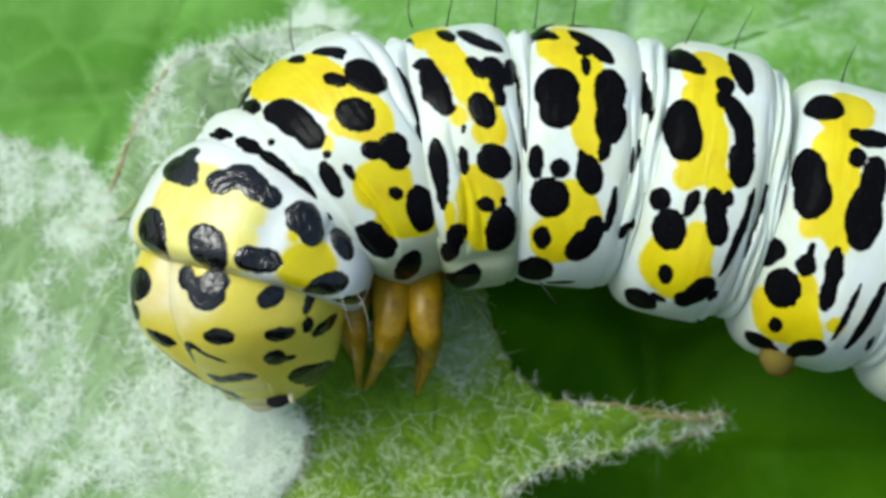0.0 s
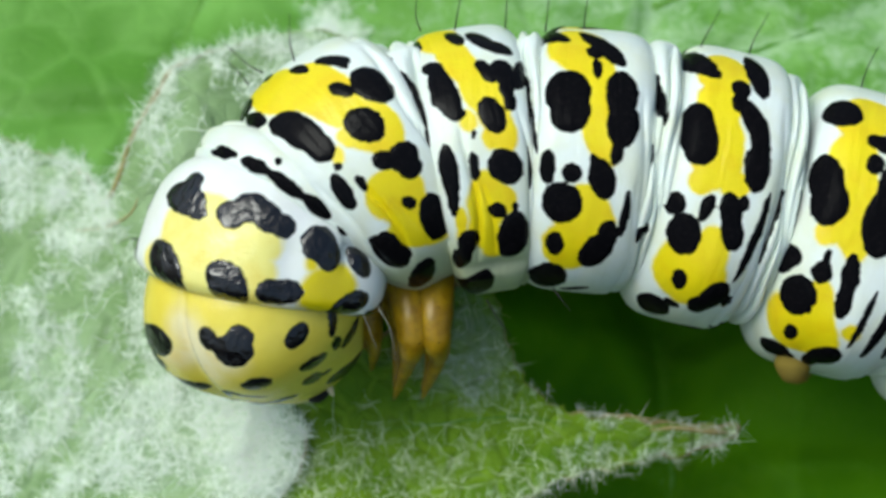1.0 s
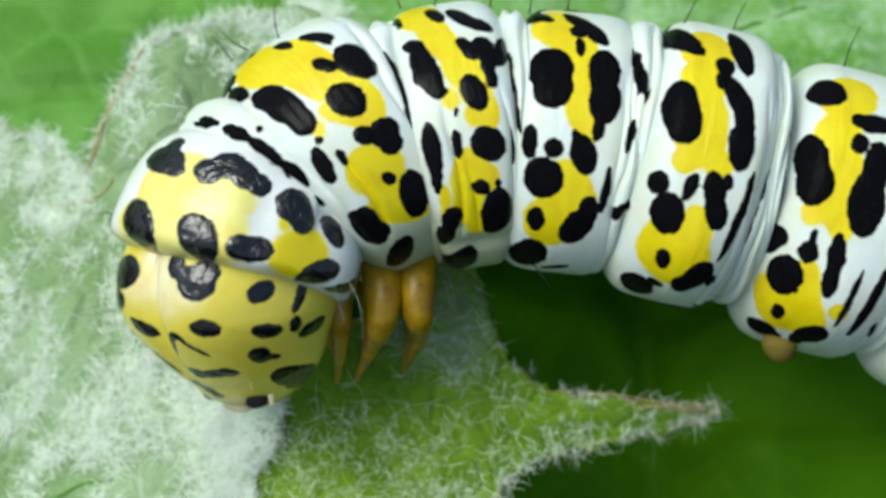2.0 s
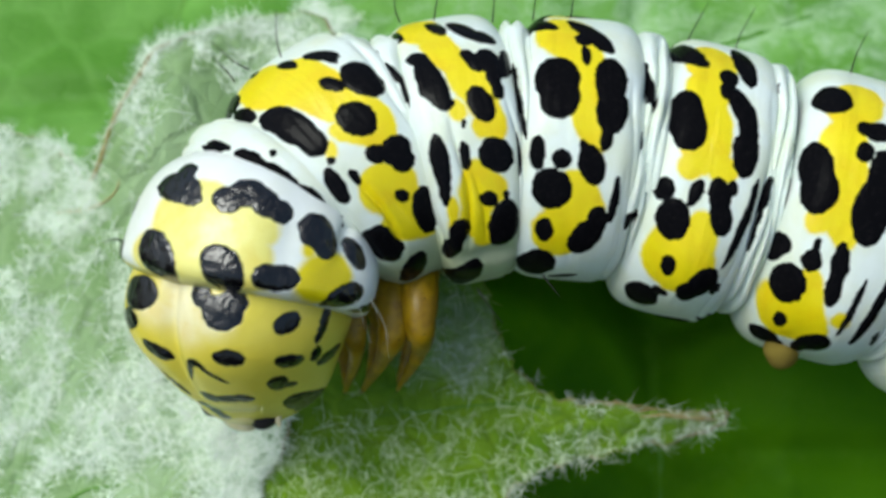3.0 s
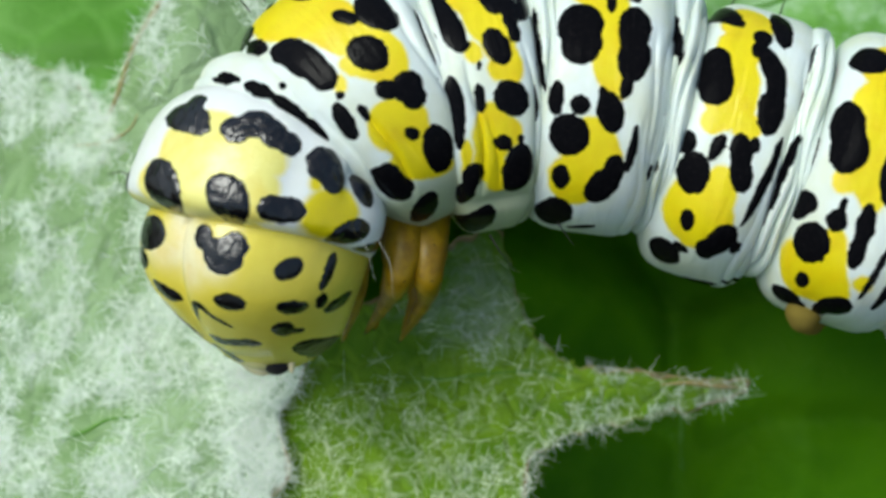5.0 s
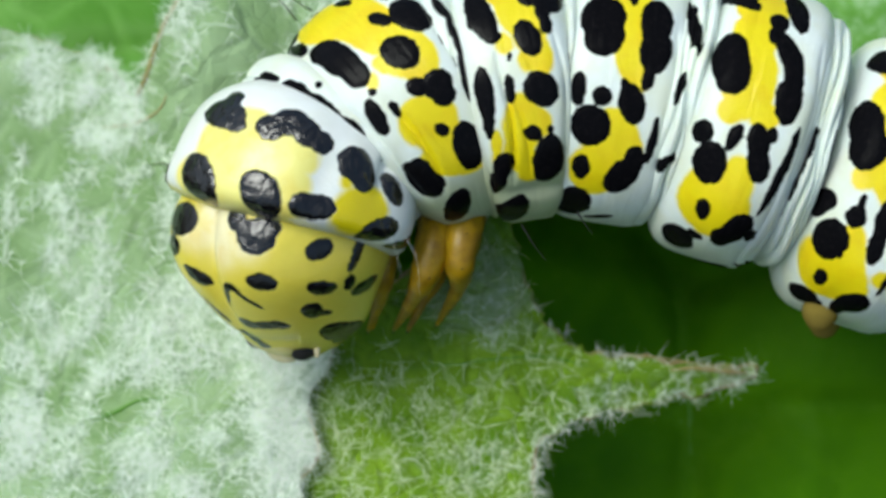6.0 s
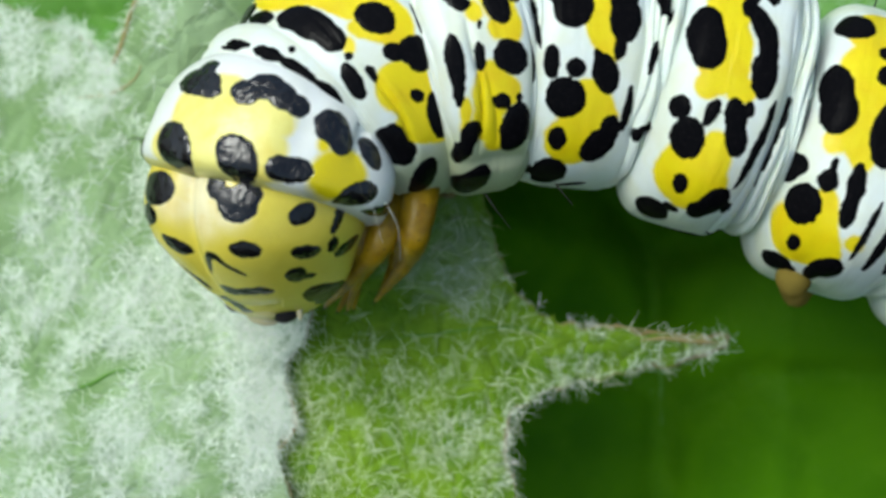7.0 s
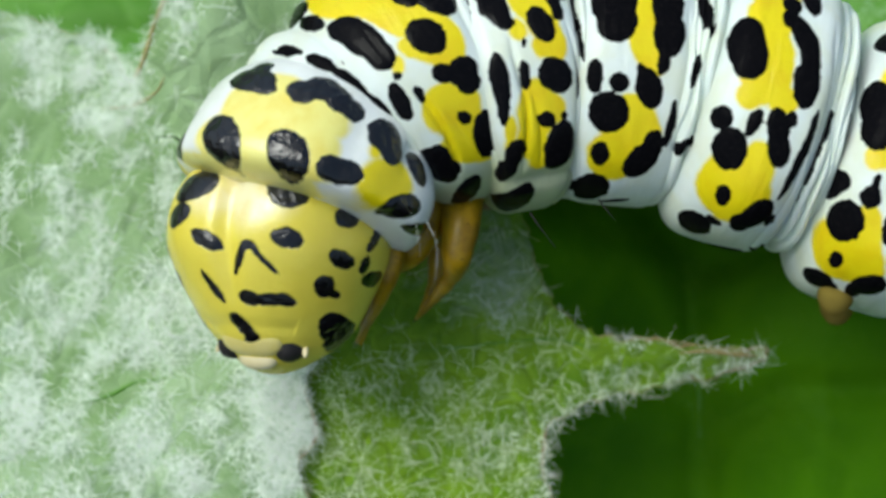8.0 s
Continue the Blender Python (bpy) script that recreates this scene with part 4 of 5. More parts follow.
thread("vein", [(-2.3, -5.1), (-0.4, -4.9), (1.9, -4.7), (3.8, -5.1)], 0.03, lobe_height, lobe, vein_green, "pale green vein")
thread("margin", [(5.9, -5.15), (6.7, -5.1), (7.5, -5.2), (8.4, -5.3)], 0.10, lobe_height, lobe, dry_tan, "withered tan rim of the tip")
thread("margin", LOBE_EDGE[9:13], 0.035, lobe_height, lobe, dry_tan, "withered tan margin")
tagged(part("hairs", hair_mesh(hair_tufts(620, (-5.2, 8.8, -12.0, -1.2), lobe_height,
            lambda u, v: (0.06 + 0.25 * max(lobe_felt(u, v) - 0.3, 0) + 0.45 * min(max((-4.6 - v) / 2.5, 0), 1) * min(max((3.5 - u) / 3, 0), 1)) * in_lobe(u, v), (3, 6), 0.6, 0.0075, 12, edge=LOBE_EDGE[9:22], more=42), cream_hair), lobe, None, "sparse white branched hairs"), kind="stuff")
WOOL_CLUMPS = ((0.7, -4.0, 0.5, 0.9), (0.2, -3.2, 0.6, 0.3), (7.9, -5.6, 0.5, 1.0), (6.0, -5.9, 0.45, 0.8), (7.0, -5.7, 0.4, 0.6), (4.2, -6.3, 0.6, 0.7), (3.3, -6.6, 0.6, 0.9),
               (2.2, -7.2, 0.45, 0.7), (1.9, -8.2, 0.4, 0.7), (1.8, -9.3, 0.5, 0.6), (0.4, -8.0, 0.7, 0.45), (4.4, -4.8, 0.5, 0.4))
tagged(part("hairs", hair_mesh(hair_tufts(190, (-1.0, 8.8, -10.4, -1.2), lobe_height, lambda u, v: min(blobs(u, v, WOOL_CLUMPS), 1) * in_lobe(u, v), (4, 8), 0.34, 0.0055, 21, edge=LOBE_EDGE[6:23], more=32), white_hair),
            lobe, None, "clots of fine white wool"), kind="stuff")


def motions():
    for limb, root, axis, swing in leg_swings:
        walk(limb, [(t, Matrix.Translation(root) @ Matrix.Rotation(radians(turn), 4, axis)) for t, turn in swing])
    walk(seg_t1, [
        (0, mm(-5.196, 0.075, 0.979, 40.34, -12.59, -113.10)),
        (0.5, mm(-5.021, -0.134, 0.998, 38.43, -9.81, -110.10)),
        (1, mm(-5.272, 0.134, 1.298, 32.73, -3.53, -107.08)),
        (1.5, mm(-5.155, -0.089, 1.790, 31.26, -12.27, -109.16)),
        (1.7, mm(-5.302, -0.053, 1.544, 36.53, -12.36, -110.44)),
        (2.8, mm(-5.554, 0.159, 1.410, 35.69, -21.24, -112.91)),
        (3, mm(-5.230, -0.287, 2.021, 31.44, -12.92, -107.24)),
        (3.5, mm(-5.474, 0.121, 1.614, 36.42, -10.43, -108.58)),
        (4, mm(-5.201, 0.138, 1.416, 33.22, -11.35, -106.67)),
        (4.5, mm(-5.109, 0.058, 1.357, 36.16, -10.77, -110.45)),
        (5, mm(-5.560, 0.508, 2.492, 31.74, -15.25, -109.14)),
        (5.2, mm(-6.110, 0.948, 1.642, 30.74, -14.74, -108.87)),
        (6.3, mm(-4.747, 0.118, 1.324, 36.84, -15.19, -112.65)),
        (6.5, mm(-4.989, 0.290, 1.619, 37.55, -19.19, -113.05)),
        (7, mm(-4.782, 0.218, 1.716, 36.04, -17.35, -110.53)),
        (7.5, mm(-4.700, -0.360, 1.990, 32.70, -12.11, -107.00)),
        (8, mm(-4.785, 0.173, 2.279, 32.79, -26.58, -115.20)),
    ])
    walk(seg_fold, [
        (0, mm(-4.197, 1.415, 0.573, 45.06, -13.61, -129.96)),
        (0.5, mm(-4.093, 1.225, 0.682, 43.35, -12.71, -127.75)),
        (1, mm(-4.378, 1.517, 1.105, 38.29, -10.50, -124.74)),
        (1.5, mm(-4.204, 1.270, 1.158, 39.51, -15.62, -126.75)),
        (1.7, mm(-4.358, 1.386, 0.999, 42.13, -14.84, -127.66)),
        (2.8, mm(-4.538, 1.432, 0.978, 43.59, -20.34, -129.73)),
        (3, mm(-4.386, 1.153, 1.326, 38.24, -16.31, -124.44)),
        (3.5, mm(-4.557, 1.522, 1.217, 41.91, -13.52, -126.30)),
        (4, mm(-4.337, 1.527, 0.951, 40.61, -14.42, -125.43)),
        (4.5, mm(-4.139, 1.429, 0.866, 42.27, -13.23, -127.36)),
        (5, mm(-4.591, 1.951, 1.944, 39.62, -16.43, -126.73)),
        (5.2, mm(-5.087, 2.362, 1.471, 38.13, -16.24, -126.67)),
        (6.3, mm(-3.600, 1.417, 0.521, 46.83, -15.82, -129.85)),
        (6.5, mm(-4.118, 1.550, 0.782, 44.52, -21.76, -130.05)),
        (7, mm(-4.018, 1.514, 1.071, 42.87, -22.14, -127.93)),
        (7.5, mm(-3.866, 1.402, 1.305, 37.88, -13.75, -124.46)),
        (8, mm(-3.854, 1.569, 1.355, 40.15, -23.30, -131.54)),
    ])
    walk(seg_t2, [
        (0, mm(-2.479, 2.101, 0.160, 53.83, -8.74, -146.83)),
        (0.5, mm(-2.396, 1.894, 0.273, 53.24, -9.23, -145.73)),
        (1, mm(-2.676, 2.197, 0.638, 50.66, -9.94, -143.65)),
        (1.5, mm(-2.463, 1.962, 0.490, 52.26, -11.01, -144.93)),
        (1.7, mm(-2.663, 2.168, 0.389, 52.33, -10.88, -145.26)),
        (2.8, mm(-2.792, 2.136, 0.683, 53.93, -12.79, -146.11)),
        (3, mm(-2.757, 1.969, 0.544, 49.78, -12.65, -142.47)),
        (3.5, mm(-2.852, 2.250, 0.729, 52.31, -9.99, -144.49)),
        (4, mm(-2.625, 2.218, 0.447, 52.48, -9.89, -144.66)),
        (4.5, mm(-2.414, 2.161, 0.334, 52.83, -8.84, -144.58)),
        (5, mm(-2.827, 2.770, 1.452, 50.80, -10.34, -144.60)),
        (5.2, mm(-3.266, 3.133, 1.327, 49.00, -10.71, -144.98)),
        (6.3, mm(-1.697, 2.091, -0.127, 59.83, -7.94, -146.20)),
        (6.5, mm(-2.560, 2.154, -0.122, 56.22, -17.66, -147.18)),
        (7, mm(-2.555, 2.113, 0.247, 55.75, -19.99, -146.06)),
        (7.5, mm(-2.229, 2.551, 0.589, 46.94, -9.37, -142.62)),
        (8, mm(-2.219, 2.467, 0.645, 48.63, -14.35, -147.44)),
    ])
    walk(seg_r23, [
        (0, mm(-0.730, 2.425, 0.020, 57.83, -3.87, -162.94)),
        (0.5, mm(-0.654, 2.294, -0.002, 57.07, -3.96, -162.04)),
        (1, mm(-0.879, 2.609, 0.462, 55.84, -4.68, -160.98)),
        (1.5, mm(-0.788, 2.410, 0.495, 56.25, -6.12, -161.04)),
        (1.7, mm(-0.866, 2.591, 0.188, 56.34, -5.06, -161.26)),
        (2.8, mm(-1.066, 2.586, 0.572, 57.01, -6.79, -161.47)),
        (3, mm(-1.051, 2.448, 0.400, 55.34, -8.23, -159.49)),
        (3.5, mm(-1.206, 2.578, 0.691, 57.08, -7.19, -160.33)),
        (4, mm(-0.986, 2.598, 0.323, 56.55, -6.05, -160.56)),
        (4.5, mm(-0.797, 2.616, 0.205, 55.78, -5.37, -160.60)),
        (5, mm(-1.169, 3.103, 1.097, 55.91, -7.42, -161.07)),
        (5.2, mm(-1.241, 3.322, 0.737, 57.68, -4.23, -162.15)),
        (6.3, mm(-0.141, 2.679, -0.066, 60.69, -2.69, -161.93)),
        (6.5, mm(-0.638, 2.703, -0.343, 60.55, -7.15, -163.35)),
        (7, mm(-0.894, 2.654, 0.149, 60.51, -13.28, -162.14)),
        (7.5, mm(-0.676, 2.865, 0.351, 54.38, -9.33, -160.05)),
        (8, mm(-0.661, 2.719, 0.434, 56.13, -12.10, -162.76)),
    ])
    walk(seg_t3, [
        (0, mm(0.674, 2.531, -0.024, 59.89, -0.96, -172.05)),
        (0.5, mm(0.748, 2.462, -0.154, 58.73, -0.68, -171.33)),
        (1, mm(0.594, 2.740, 0.456, 58.52, -0.76, -171.07)),
        (1.5, mm(0.553, 2.636, 0.622, 57.92, -3.19, -170.08)),
        (1.7, mm(0.595, 2.800, 0.153, 57.76, -1.22, -170.19)),
        (2.8, mm(0.321, 2.852, 0.609, 57.39, -3.33, -169.90)),
        (3, mm(0.340, 2.663, 0.406, 58.29, -5.11, -169.20)),
        (3.5, mm(0.098, 2.694, 0.680, 60.26, -5.99, -169.09)),
        (4, mm(0.315, 2.763, 0.266, 58.76, -4.06, -169.41)),
        (4.5, mm(0.481, 2.844, 0.106, 57.18, -4.06, -169.69)),
        (5, mm(0.153, 3.201, 0.798, 59.26, -5.85, -170.39)),
        (5.2, mm(0.452, 3.267, 0.437, 63.14, 2.12, -171.47)),
        (6.3, mm(1.074, 3.026, -0.002, 60.11, -0.97, -171.20)),
        (6.5, mm(0.963, 3.040, -0.205, 60.36, 0.51, -172.55)),
        (7, mm(0.448, 2.994, 0.242, 61.62, -9.32, -171.06)),
        (7.5, mm(0.544, 2.895, 0.107, 60.77, -9.28, -170.26)),
        (8, mm(0.547, 2.829, 0.307, 61.34, -10.53, -170.65)),
    ])
    walk(seg_r34, [
        (0, mm(2.238, 2.556, 0.020, 65.09, 0.29, -177.94)),
        (0.5, mm(2.322, 2.510, -0.084, 64.20, 0.61, -177.55)),
        (1, mm(2.169, 2.755, 0.548, 64.20, 0.52, -177.19)),
        (1.5, mm(2.136, 2.723, 0.735, 63.55, -1.40, -176.35)),
        (1.7, mm(2.168, 2.763, 0.185, 65.16, -0.30, -176.89)),
        (2.8, mm(2.026, 2.818, 0.481, 64.96, -0.11, -176.95)),
        (3, mm(2.008, 2.730, 0.400, 64.86, -2.34, -176.23)),
        (3.5, mm(1.857, 2.796, 0.466, 66.28, -1.81, -176.09)),
        (4, mm(2.023, 2.818, 0.225, 65.12, -0.65, -176.75)),
        (4.5, mm(2.227, 2.859, 0.153, 64.14, -0.30, -177.40)),
        (5, mm(1.984, 3.209, 0.671, 66.32, -1.08, -178.14)),
        (5.2, mm(2.047, 3.276, 0.604, 68.24, 3.09, -178.94)),
        (6.3, mm(2.656, 3.029, -0.013, 66.02, 0.43, -178.93)),
        (6.5, mm(2.360, 3.050, 0.002, 65.18, -0.53, -177.58)),
        (7, mm(2.123, 3.077, 0.096, 66.37, -5.87, -176.90)),
        (7.5, mm(2.198, 2.994, 0.056, 66.13, -6.22, -176.45)),
        (8, mm(2.257, 2.930, 0.136, 66.92, -6.17, -176.92)),
    ])
    walk(seg_a1, [
        (0, mm(3.638, 2.566, 0.072, 70.43, 0.54, 174.47)),
        (0.5, mm(3.730, 2.526, 0.002, 69.79, 0.93, 174.57)),
        (1, mm(3.579, 2.743, 0.656, 69.98, 0.89, 175.02)),
        (1.5, mm(3.556, 2.772, 0.898, 69.22, -0.59, 175.71)),
        (1.7, mm(3.578, 2.667, 0.223, 72.74, 0.16, 174.76)),
        (2.8, mm(3.569, 2.710, 0.480, 72.11, 2.64, 174.44)),
        (3, mm(3.519, 2.720, 0.496, 71.22, -0.31, 175.12)),
        (3.5, mm(3.460, 2.821, 0.415, 71.75, 1.49, 175.25)),
        (4, mm(3.570, 2.782, 0.311, 71.05, 1.96, 174.27)),
        (4.5, mm(3.811, 2.767, 0.355, 70.53, 2.79, 173.31)),
        (5, mm(3.656, 3.110, 0.743, 72.59, 3.08, 172.53)),
        (5.2, mm(3.479, 3.188, 0.740, 73.52, 3.18, 171.85)),
        (6.3, mm(4.073, 2.923, -0.008, 72.01, 1.04, 171.64)),
        (6.5, mm(3.589, 3.087, 0.096, 70.69, -2.60, 175.68)),
        (7, mm(3.646, 3.145, 0.076, 70.97, -3.60, 175.52)),
        (7.5, mm(3.698, 3.060, 0.117, 71.42, -4.21, 175.66)),
        (8, mm(3.822, 2.995, 0.140, 72.11, -2.82, 175.13)),
    ])
    walk(seg_r12, [
        (0, mm(5.248, 2.264, 0.041, 73.90, 0.07, 171.49)),
        (0.5, mm(5.350, 2.273, -0.082, 72.28, 0.32, 171.45)),
        (1, mm(5.191, 2.454, 0.503, 73.68, -0.18, 171.48)),
        (1.5, mm(5.146, 2.454, 0.911, 73.76, -1.35, 171.95)),
        (1.7, mm(5.176, 2.411, 0.571, 74.74, -0.61, 171.55)),
        (2.8, mm(5.156, 2.389, 0.351, 75.87, 1.15, 171.10)),
        (3, mm(5.150, 2.366, 0.300, 76.12, -0.86, 171.28)),
        (3.5, mm(5.035, 2.436, 0.506, 76.72, 1.06, 172.05)),
        (4, mm(5.176, 2.456, 0.485, 74.81, 1.76, 170.79)),
        (4.5, mm(5.432, 2.418, 0.511, 74.51, 2.55, 169.79)),
        (5, mm(5.462, 2.607, 0.346, 77.79, 4.36, 168.11)),
        (5.2, mm(5.346, 2.598, 0.452, 79.89, 5.24, 167.73)),
        (6.3, mm(5.654, 2.571, 0.225, 75.03, 0.64, 168.65)),
        (6.5, mm(5.300, 2.627, 0.095, 76.32, -1.39, 171.45)),
        (7, mm(5.390, 2.760, 0.200, 74.44, -2.67, 170.49)),
        (7.5, mm(5.459, 2.671, 0.211, 75.63, -2.26, 170.66)),
        (8, mm(5.504, 2.622, 0.281, 76.05, -2.08, 170.55)),
    ])
    walk(seg_a2, [
        (0, mm(7.080, 1.815, 0.010, 77.73, -0.35, 166.76)),
        (0.5, mm(7.191, 1.863, -0.178, 75.16, -0.44, 166.60)),
        (1, mm(7.018, 1.983, 0.315, 77.82, -1.18, 166.18)),
        (1.5, mm(6.949, 1.942, 0.908, 78.73, -1.93, 166.41)),
        (1.7, mm(6.995, 1.995, 0.887, 77.19, -1.51, 166.62)),
        (2.8, mm(6.961, 1.897, 0.165, 80.11, -0.18, 166.00)),
        (3, mm(6.991, 1.812, 0.103, 81.42, -1.09, 165.68)),
        (3.5, mm(6.831, 1.892, 0.611, 82.01, 0.97, 167.09)),
        (4, mm(6.994, 1.949, 0.683, 78.85, 1.68, 165.55)),
        (4.5, mm(7.262, 1.882, 0.696, 78.74, 2.45, 164.50)),
        (5, mm(7.447, 1.864, 0.085, 82.94, 6.07, 161.96)),
        (5.2, mm(7.390, 1.791, 0.358, 86.08, 7.96, 161.95)),
        (6.3, mm(7.449, 2.060, 0.461, 78.39, 0.26, 163.91)),
        (6.5, mm(7.219, 1.947, 0.205, 82.07, 0.25, 165.52)),
        (7, mm(7.328, 2.102, 0.397, 78.12, -1.70, 163.72)),
        (7.5, mm(7.415, 2.012, 0.445, 79.87, -0.14, 163.94)),
        (8, mm(7.386, 2.002, 0.488, 80.23, -1.18, 164.23)),
    ])
    walk(seg_r2, [
        (0, mm(8.491, 1.262, 0.030, 78.21, -0.28, 168.65)),
        (0.5, mm(8.617, 1.263, -0.091, 76.66, 0.31, 168.47)),
        (1, mm(8.481, 1.419, 0.290, 77.95, -0.45, 168.02)),
        (1.5, mm(8.471, 1.406, 0.659, 78.03, -1.02, 168.43)),
        (1.7, mm(8.520, 1.400, 0.510, 77.79, -0.91, 168.68)),
        (2.8, mm(8.434, 1.437, 0.343, 77.88, 0.23, 168.48)),
        (3, mm(8.447, 1.359, 0.268, 79.12, -0.84, 167.90)),
        (3.5, mm(8.331, 1.430, 0.503, 80.21, 0.66, 168.78)),
        (4, mm(8.396, 1.409, 0.585, 78.45, 0.49, 167.55)),
        (4.5, mm(8.699, 1.307, 0.513, 78.51, 1.85, 166.37)),
        (5, mm(8.760, 1.427, 0.556, 80.31, 3.92, 164.19)),
        (5.2, mm(8.759, 1.278, 0.373, 83.03, 4.35, 164.73)),
        (6.3, mm(8.958, 1.319, 0.297, 79.63, 0.91, 164.68)),
        (6.5, mm(8.754, 1.278, 0.203, 81.64, 0.84, 166.71)),
        (7, mm(8.849, 1.368, 0.298, 80.11, -0.27, 165.36)),
        (7.5, mm(8.918, 1.276, 0.335, 81.26, 0.61, 165.55)),
        (8, mm(8.883, 1.251, 0.347, 81.46, -0.39, 165.89)),
    ])
    walk(seg_a3, [
        (0, mm(10.829, 0.551, 0.023, 77.77, -0.23, 165.10)),
        (0.5, mm(10.969, 0.500, 0.030, 77.15, 0.92, 164.93)),
        (1, mm(10.869, 0.683, 0.280, 77.14, 0.23, 164.42)),
        (1.5, mm(10.923, 0.716, 0.423, 76.45, -0.17, 165.00)),
        (1.7, mm(10.977, 0.658, 0.134, 77.51, -0.36, 165.31)),
        (2.8, mm(10.848, 0.853, 0.509, 74.66, 0.55, 165.50)),
        (3, mm(10.834, 0.755, 0.395, 75.94, -0.58, 164.66)),
        (3.5, mm(10.756, 0.798, 0.345, 77.39, 0.44, 165.05)),
        (4, mm(10.725, 0.699, 0.379, 77.08, -0.72, 164.12)),
        (4.5, mm(11.058, 0.535, 0.288, 77.16, 1.22, 162.82)),
        (5, mm(11.006, 0.781, 0.899, 76.39, 1.86, 161.08)),
        (5.2, mm(11.087, 0.600, 0.171, 78.64, 1.12, 162.27)),
        (6.3, mm(11.351, 0.285, 0.174, 79.80, 1.70, 160.04)),
        (6.5, mm(11.192, 0.372, 0.229, 80.15, 1.68, 162.46)),
        (7, mm(11.281, 0.407, 0.280, 81.11, 1.37, 161.61)),
        (7.5, mm(11.331, 0.313, 0.272, 81.60, 1.66, 161.74)),
        (8, mm(11.292, 0.282, 0.239, 81.75, 0.71, 162.15)),
    ])
    walk(seg_r3, [
        (0, mm(12.620, -0.136, 0.004, 79.00, -0.27, 162.10)),
        (0.5, mm(12.758, -0.193, 0.047, 78.33, 0.86, 161.93)),
        (1, mm(12.652, -0.026, 0.274, 78.35, 0.16, 161.42)),
        (1.5, mm(12.713, 0.026, 0.402, 77.69, -0.27, 162.00)),
        (1.7, mm(12.770, -0.022, 0.109, 78.76, -0.41, 162.31)),
        (2.8, mm(12.644, 0.179, 0.505, 75.86, 0.35, 162.50)),
        (3, mm(12.620, 0.055, 0.358, 77.20, -0.71, 161.66)),
        (3.5, mm(12.547, 0.109, 0.347, 78.59, 0.39, 162.05)),
        (4, mm(12.504, -0.018, 0.341, 78.35, -0.79, 161.12)),
        (4.5, mm(12.820, -0.223, 0.315, 78.33, 1.15, 159.82)),
        (5, mm(12.744, -0.030, 0.944, 77.53, 1.75, 158.08)),
        (5.2, mm(12.842, -0.175, 0.200, 79.81, 1.13, 159.27)),
        (6.3, mm(13.074, -0.558, 0.226, 80.93, 1.77, 157.04)),
        (6.5, mm(12.949, -0.397, 0.282, 81.28, 1.77, 159.46)),
        (7, mm(13.026, -0.388, 0.326, 82.27, 1.51, 158.61)),
        (7.5, mm(13.078, -0.478, 0.329, 82.73, 1.82, 158.75)),
        (8, mm(13.046, -0.497, 0.265, 82.93, 0.88, 159.15)),
    ])
    walk(seg_a4, [
        (0, mm(14.923, -0.983, -0.020, 80.10, -0.27, 161.55)),
        (0.5, mm(15.059, -1.046, 0.069, 79.42, 0.85, 161.38)),
        (1, mm(14.945, -0.900, 0.267, 79.45, 0.15, 160.87)),
        (1.5, mm(15.015, -0.825, 0.375, 78.78, -0.29, 161.45)),
        (1.7, mm(15.077, -0.861, 0.079, 79.86, -0.41, 161.76)),
        (2.8, mm(14.954, -0.651, 0.502, 76.95, 0.32, 161.96)),
        (3, mm(14.916, -0.810, 0.311, 78.30, -0.73, 161.11)),
        (3.5, mm(14.849, -0.740, 0.350, 79.68, 0.38, 161.50)),
        (4, mm(14.793, -0.904, 0.294, 79.45, -0.80, 160.57)),
        (4.5, mm(15.088, -1.161, 0.350, 79.41, 1.14, 159.27)),
        (5, mm(14.982, -1.036, 1.004, 78.60, 1.73, 157.53)),
        (5.2, mm(15.100, -1.135, 0.237, 80.89, 1.14, 158.72)),
        (6.3, mm(15.292, -1.605, 0.292, 82.01, 1.78, 156.49)),
        (6.5, mm(15.210, -1.350, 0.349, 82.36, 1.79, 158.91)),
        (7, mm(15.273, -1.374, 0.384, 83.34, 1.53, 158.07)),
        (7.5, mm(15.326, -1.458, 0.401, 83.81, 1.86, 158.20)),
        (8, mm(15.302, -1.462, 0.297, 84.01, 0.92, 158.60)),
    ])
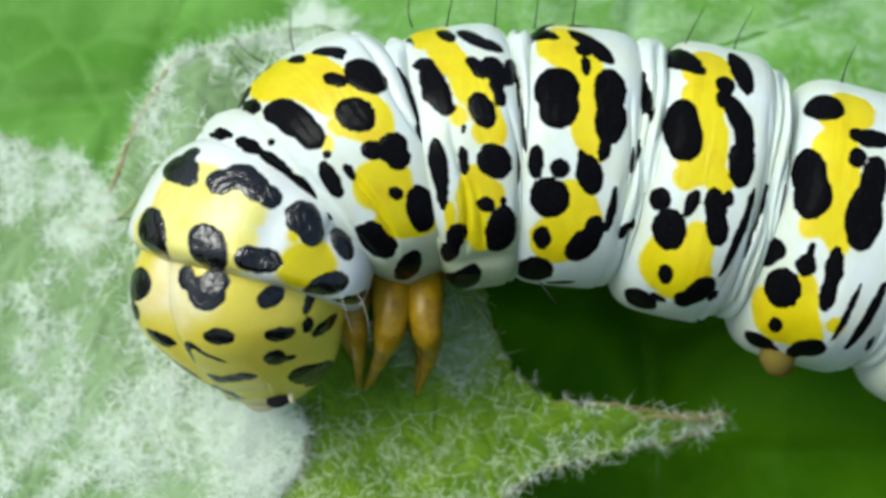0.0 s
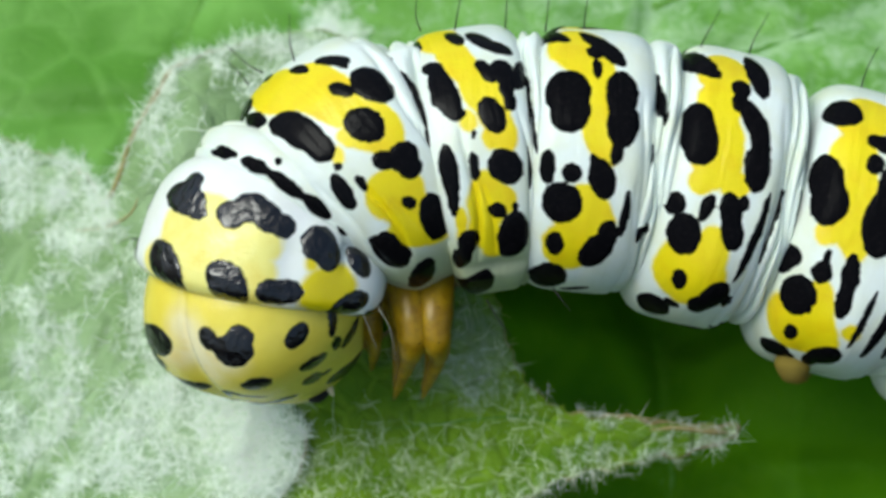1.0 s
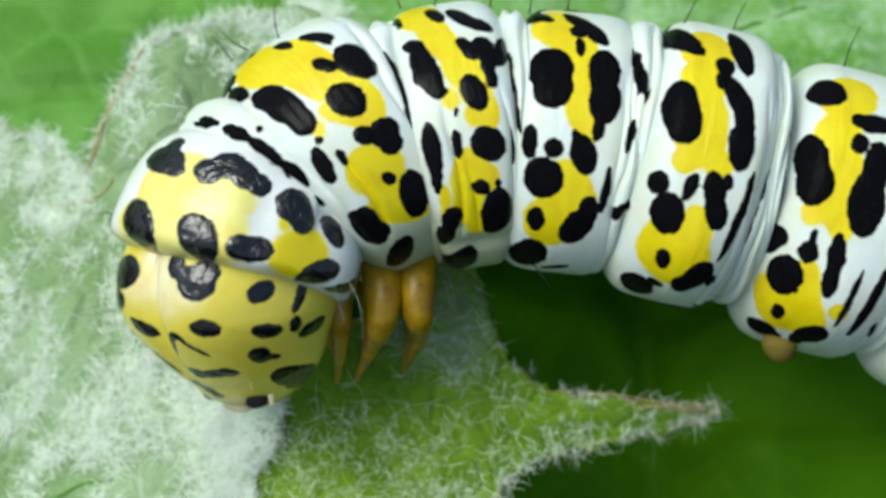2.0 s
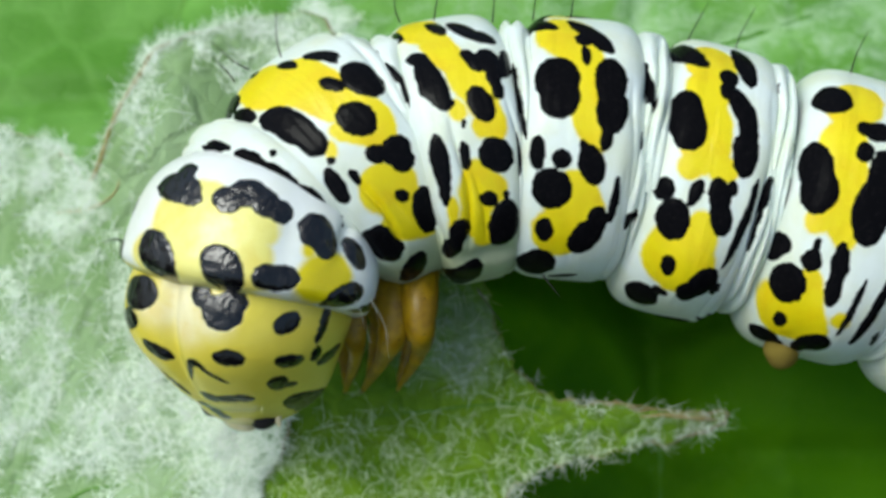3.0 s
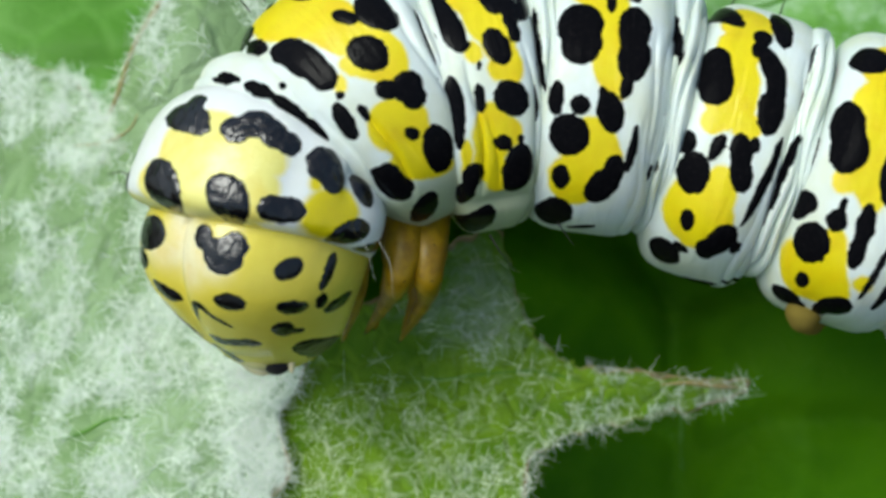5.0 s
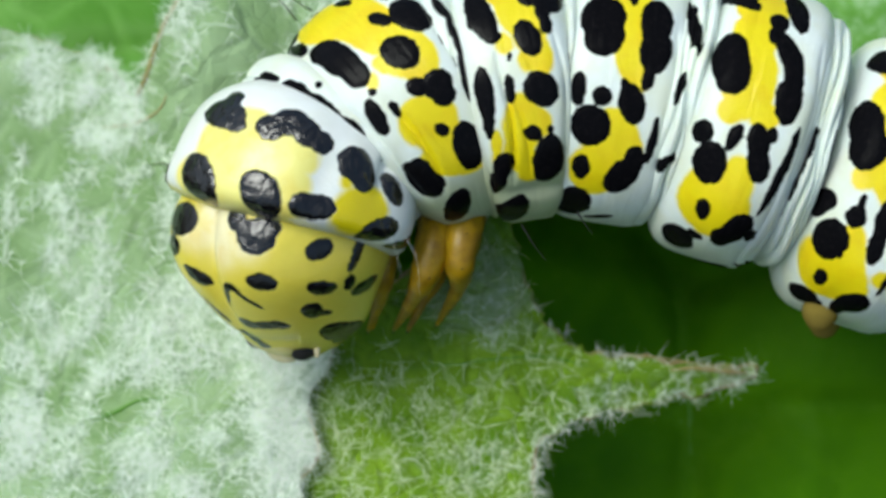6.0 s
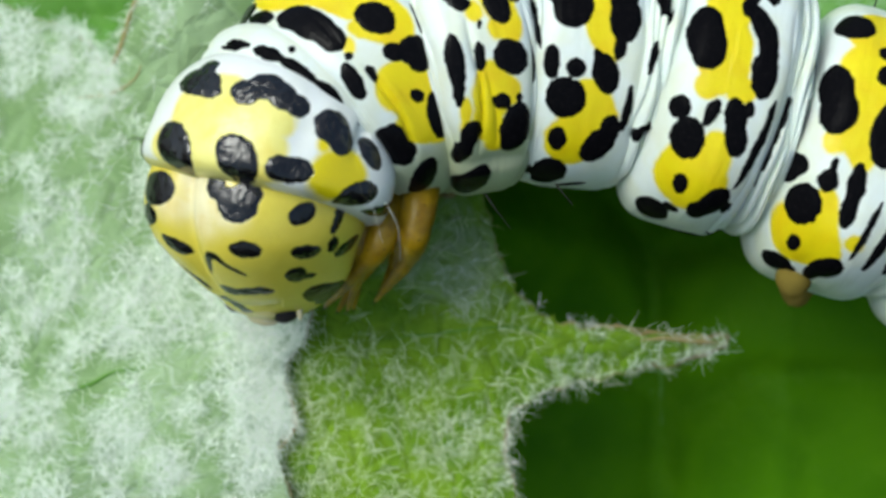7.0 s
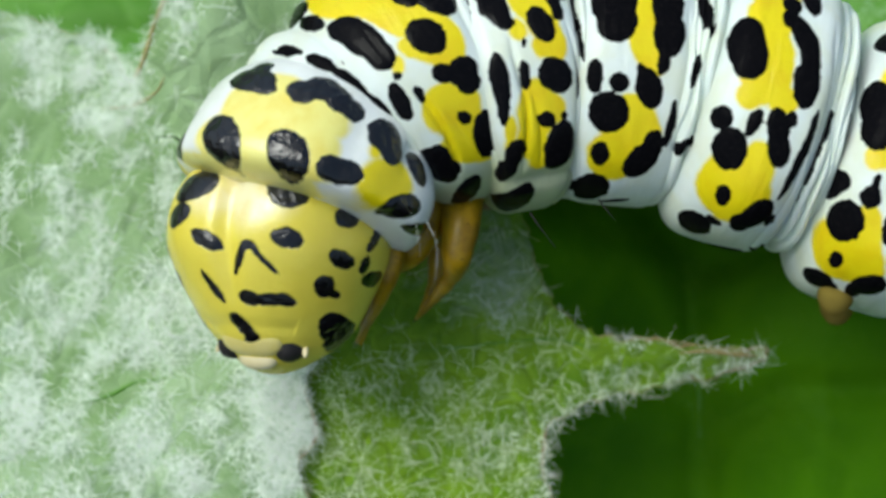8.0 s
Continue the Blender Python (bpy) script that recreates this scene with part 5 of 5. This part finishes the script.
    walk(seg_head, [
        (0, mm(-5.379, -1.447, 0.583, 44.54, 18.55, -76.26)),
        (0.5, mm(-5.144, -1.366, 0.619, 49.08, 34.18, -67.15)),
        (1, mm(-5.319, -1.385, 0.914, 48.10, 38.61, -60.26)),
        (1.5, mm(-5.309, -1.684, 1.401, 36.04, 24.31, -82.74)),
        (1.7, mm(-5.418, -1.672, 1.151, 41.27, 20.91, -80.61)),
        (2.8, mm(-5.718, -1.593, 1.027, 37.56, 8.66, -82.58)),
        (3, mm(-5.477, -1.911, 1.621, 34.11, 21.58, -86.30)),
        (3.5, mm(-5.742, -1.650, 1.232, 37.63, 20.99, -75.21)),
        (4, mm(-5.052, -1.217, 1.020, 45.18, 29.49, -68.86)),
        (4.5, mm(-5.249, -1.387, 0.951, 44.27, 29.09, -72.74)),
        (5, mm(-5.513, -1.244, 2.124, 42.22, 22.05, -85.13)),
        (5.2, mm(-6.113, -0.780, 1.226, 40.23, 21.85, -85.44)),
        (6.3, mm(-5.016, -1.523, 0.834, 38.77, 13.03, -86.10)),
        (6.5, mm(-5.314, -1.363, 1.220, 36.33, 8.09, -86.49)),
        (7, mm(-5.040, -1.139, 1.323, 36.70, 20.87, -83.96)),
        (7.5, mm(-4.919, -1.708, 1.615, 36.91, 33.54, -78.24)),
        (8, mm(-5.554, -1.980, 1.925, 22.75, -7.25, -93.80)),
    ])
    walk(woolly_leaf, [
        (0, TILT @ mm(0.000, 0.000, 0)),
        (0.5, TILT @ mm(0.017, -0.030, 0)),
        (1, TILT @ mm(-0.419, 0.238, 0)),
        (1.5, TILT @ mm(-0.541, 0.282, 0)),
        (1.7, TILT @ mm(-0.576, 0.297, 0)),
        (2.8, TILT @ mm(-0.664, 0.327, 0)),
        (3, TILT @ mm(-0.629, 0.401, 0)),
        (3.5, TILT @ mm(-0.699, 0.371, 0)),
        (4, TILT @ mm(-0.332, 0.520, 0)),
        (4.5, TILT @ mm(0.000, 0.816, 0)),
        (5, TILT @ mm(-0.733, 1.484, 0)),
        (5.2, TILT @ mm(-0.960, 1.633, 0)),
        (6.3, TILT @ mm(0.070, 1.559, 0)),
        (6.5, TILT @ mm(0.035, 1.455, 0)),
        (7, TILT @ mm(0.017, 1.603, 0)),
        (7.5, TILT @ mm(-0.244, 1.633, 0)),
        (8, TILT @ mm(-0.489, 1.633, 0)),
    ])


motions()
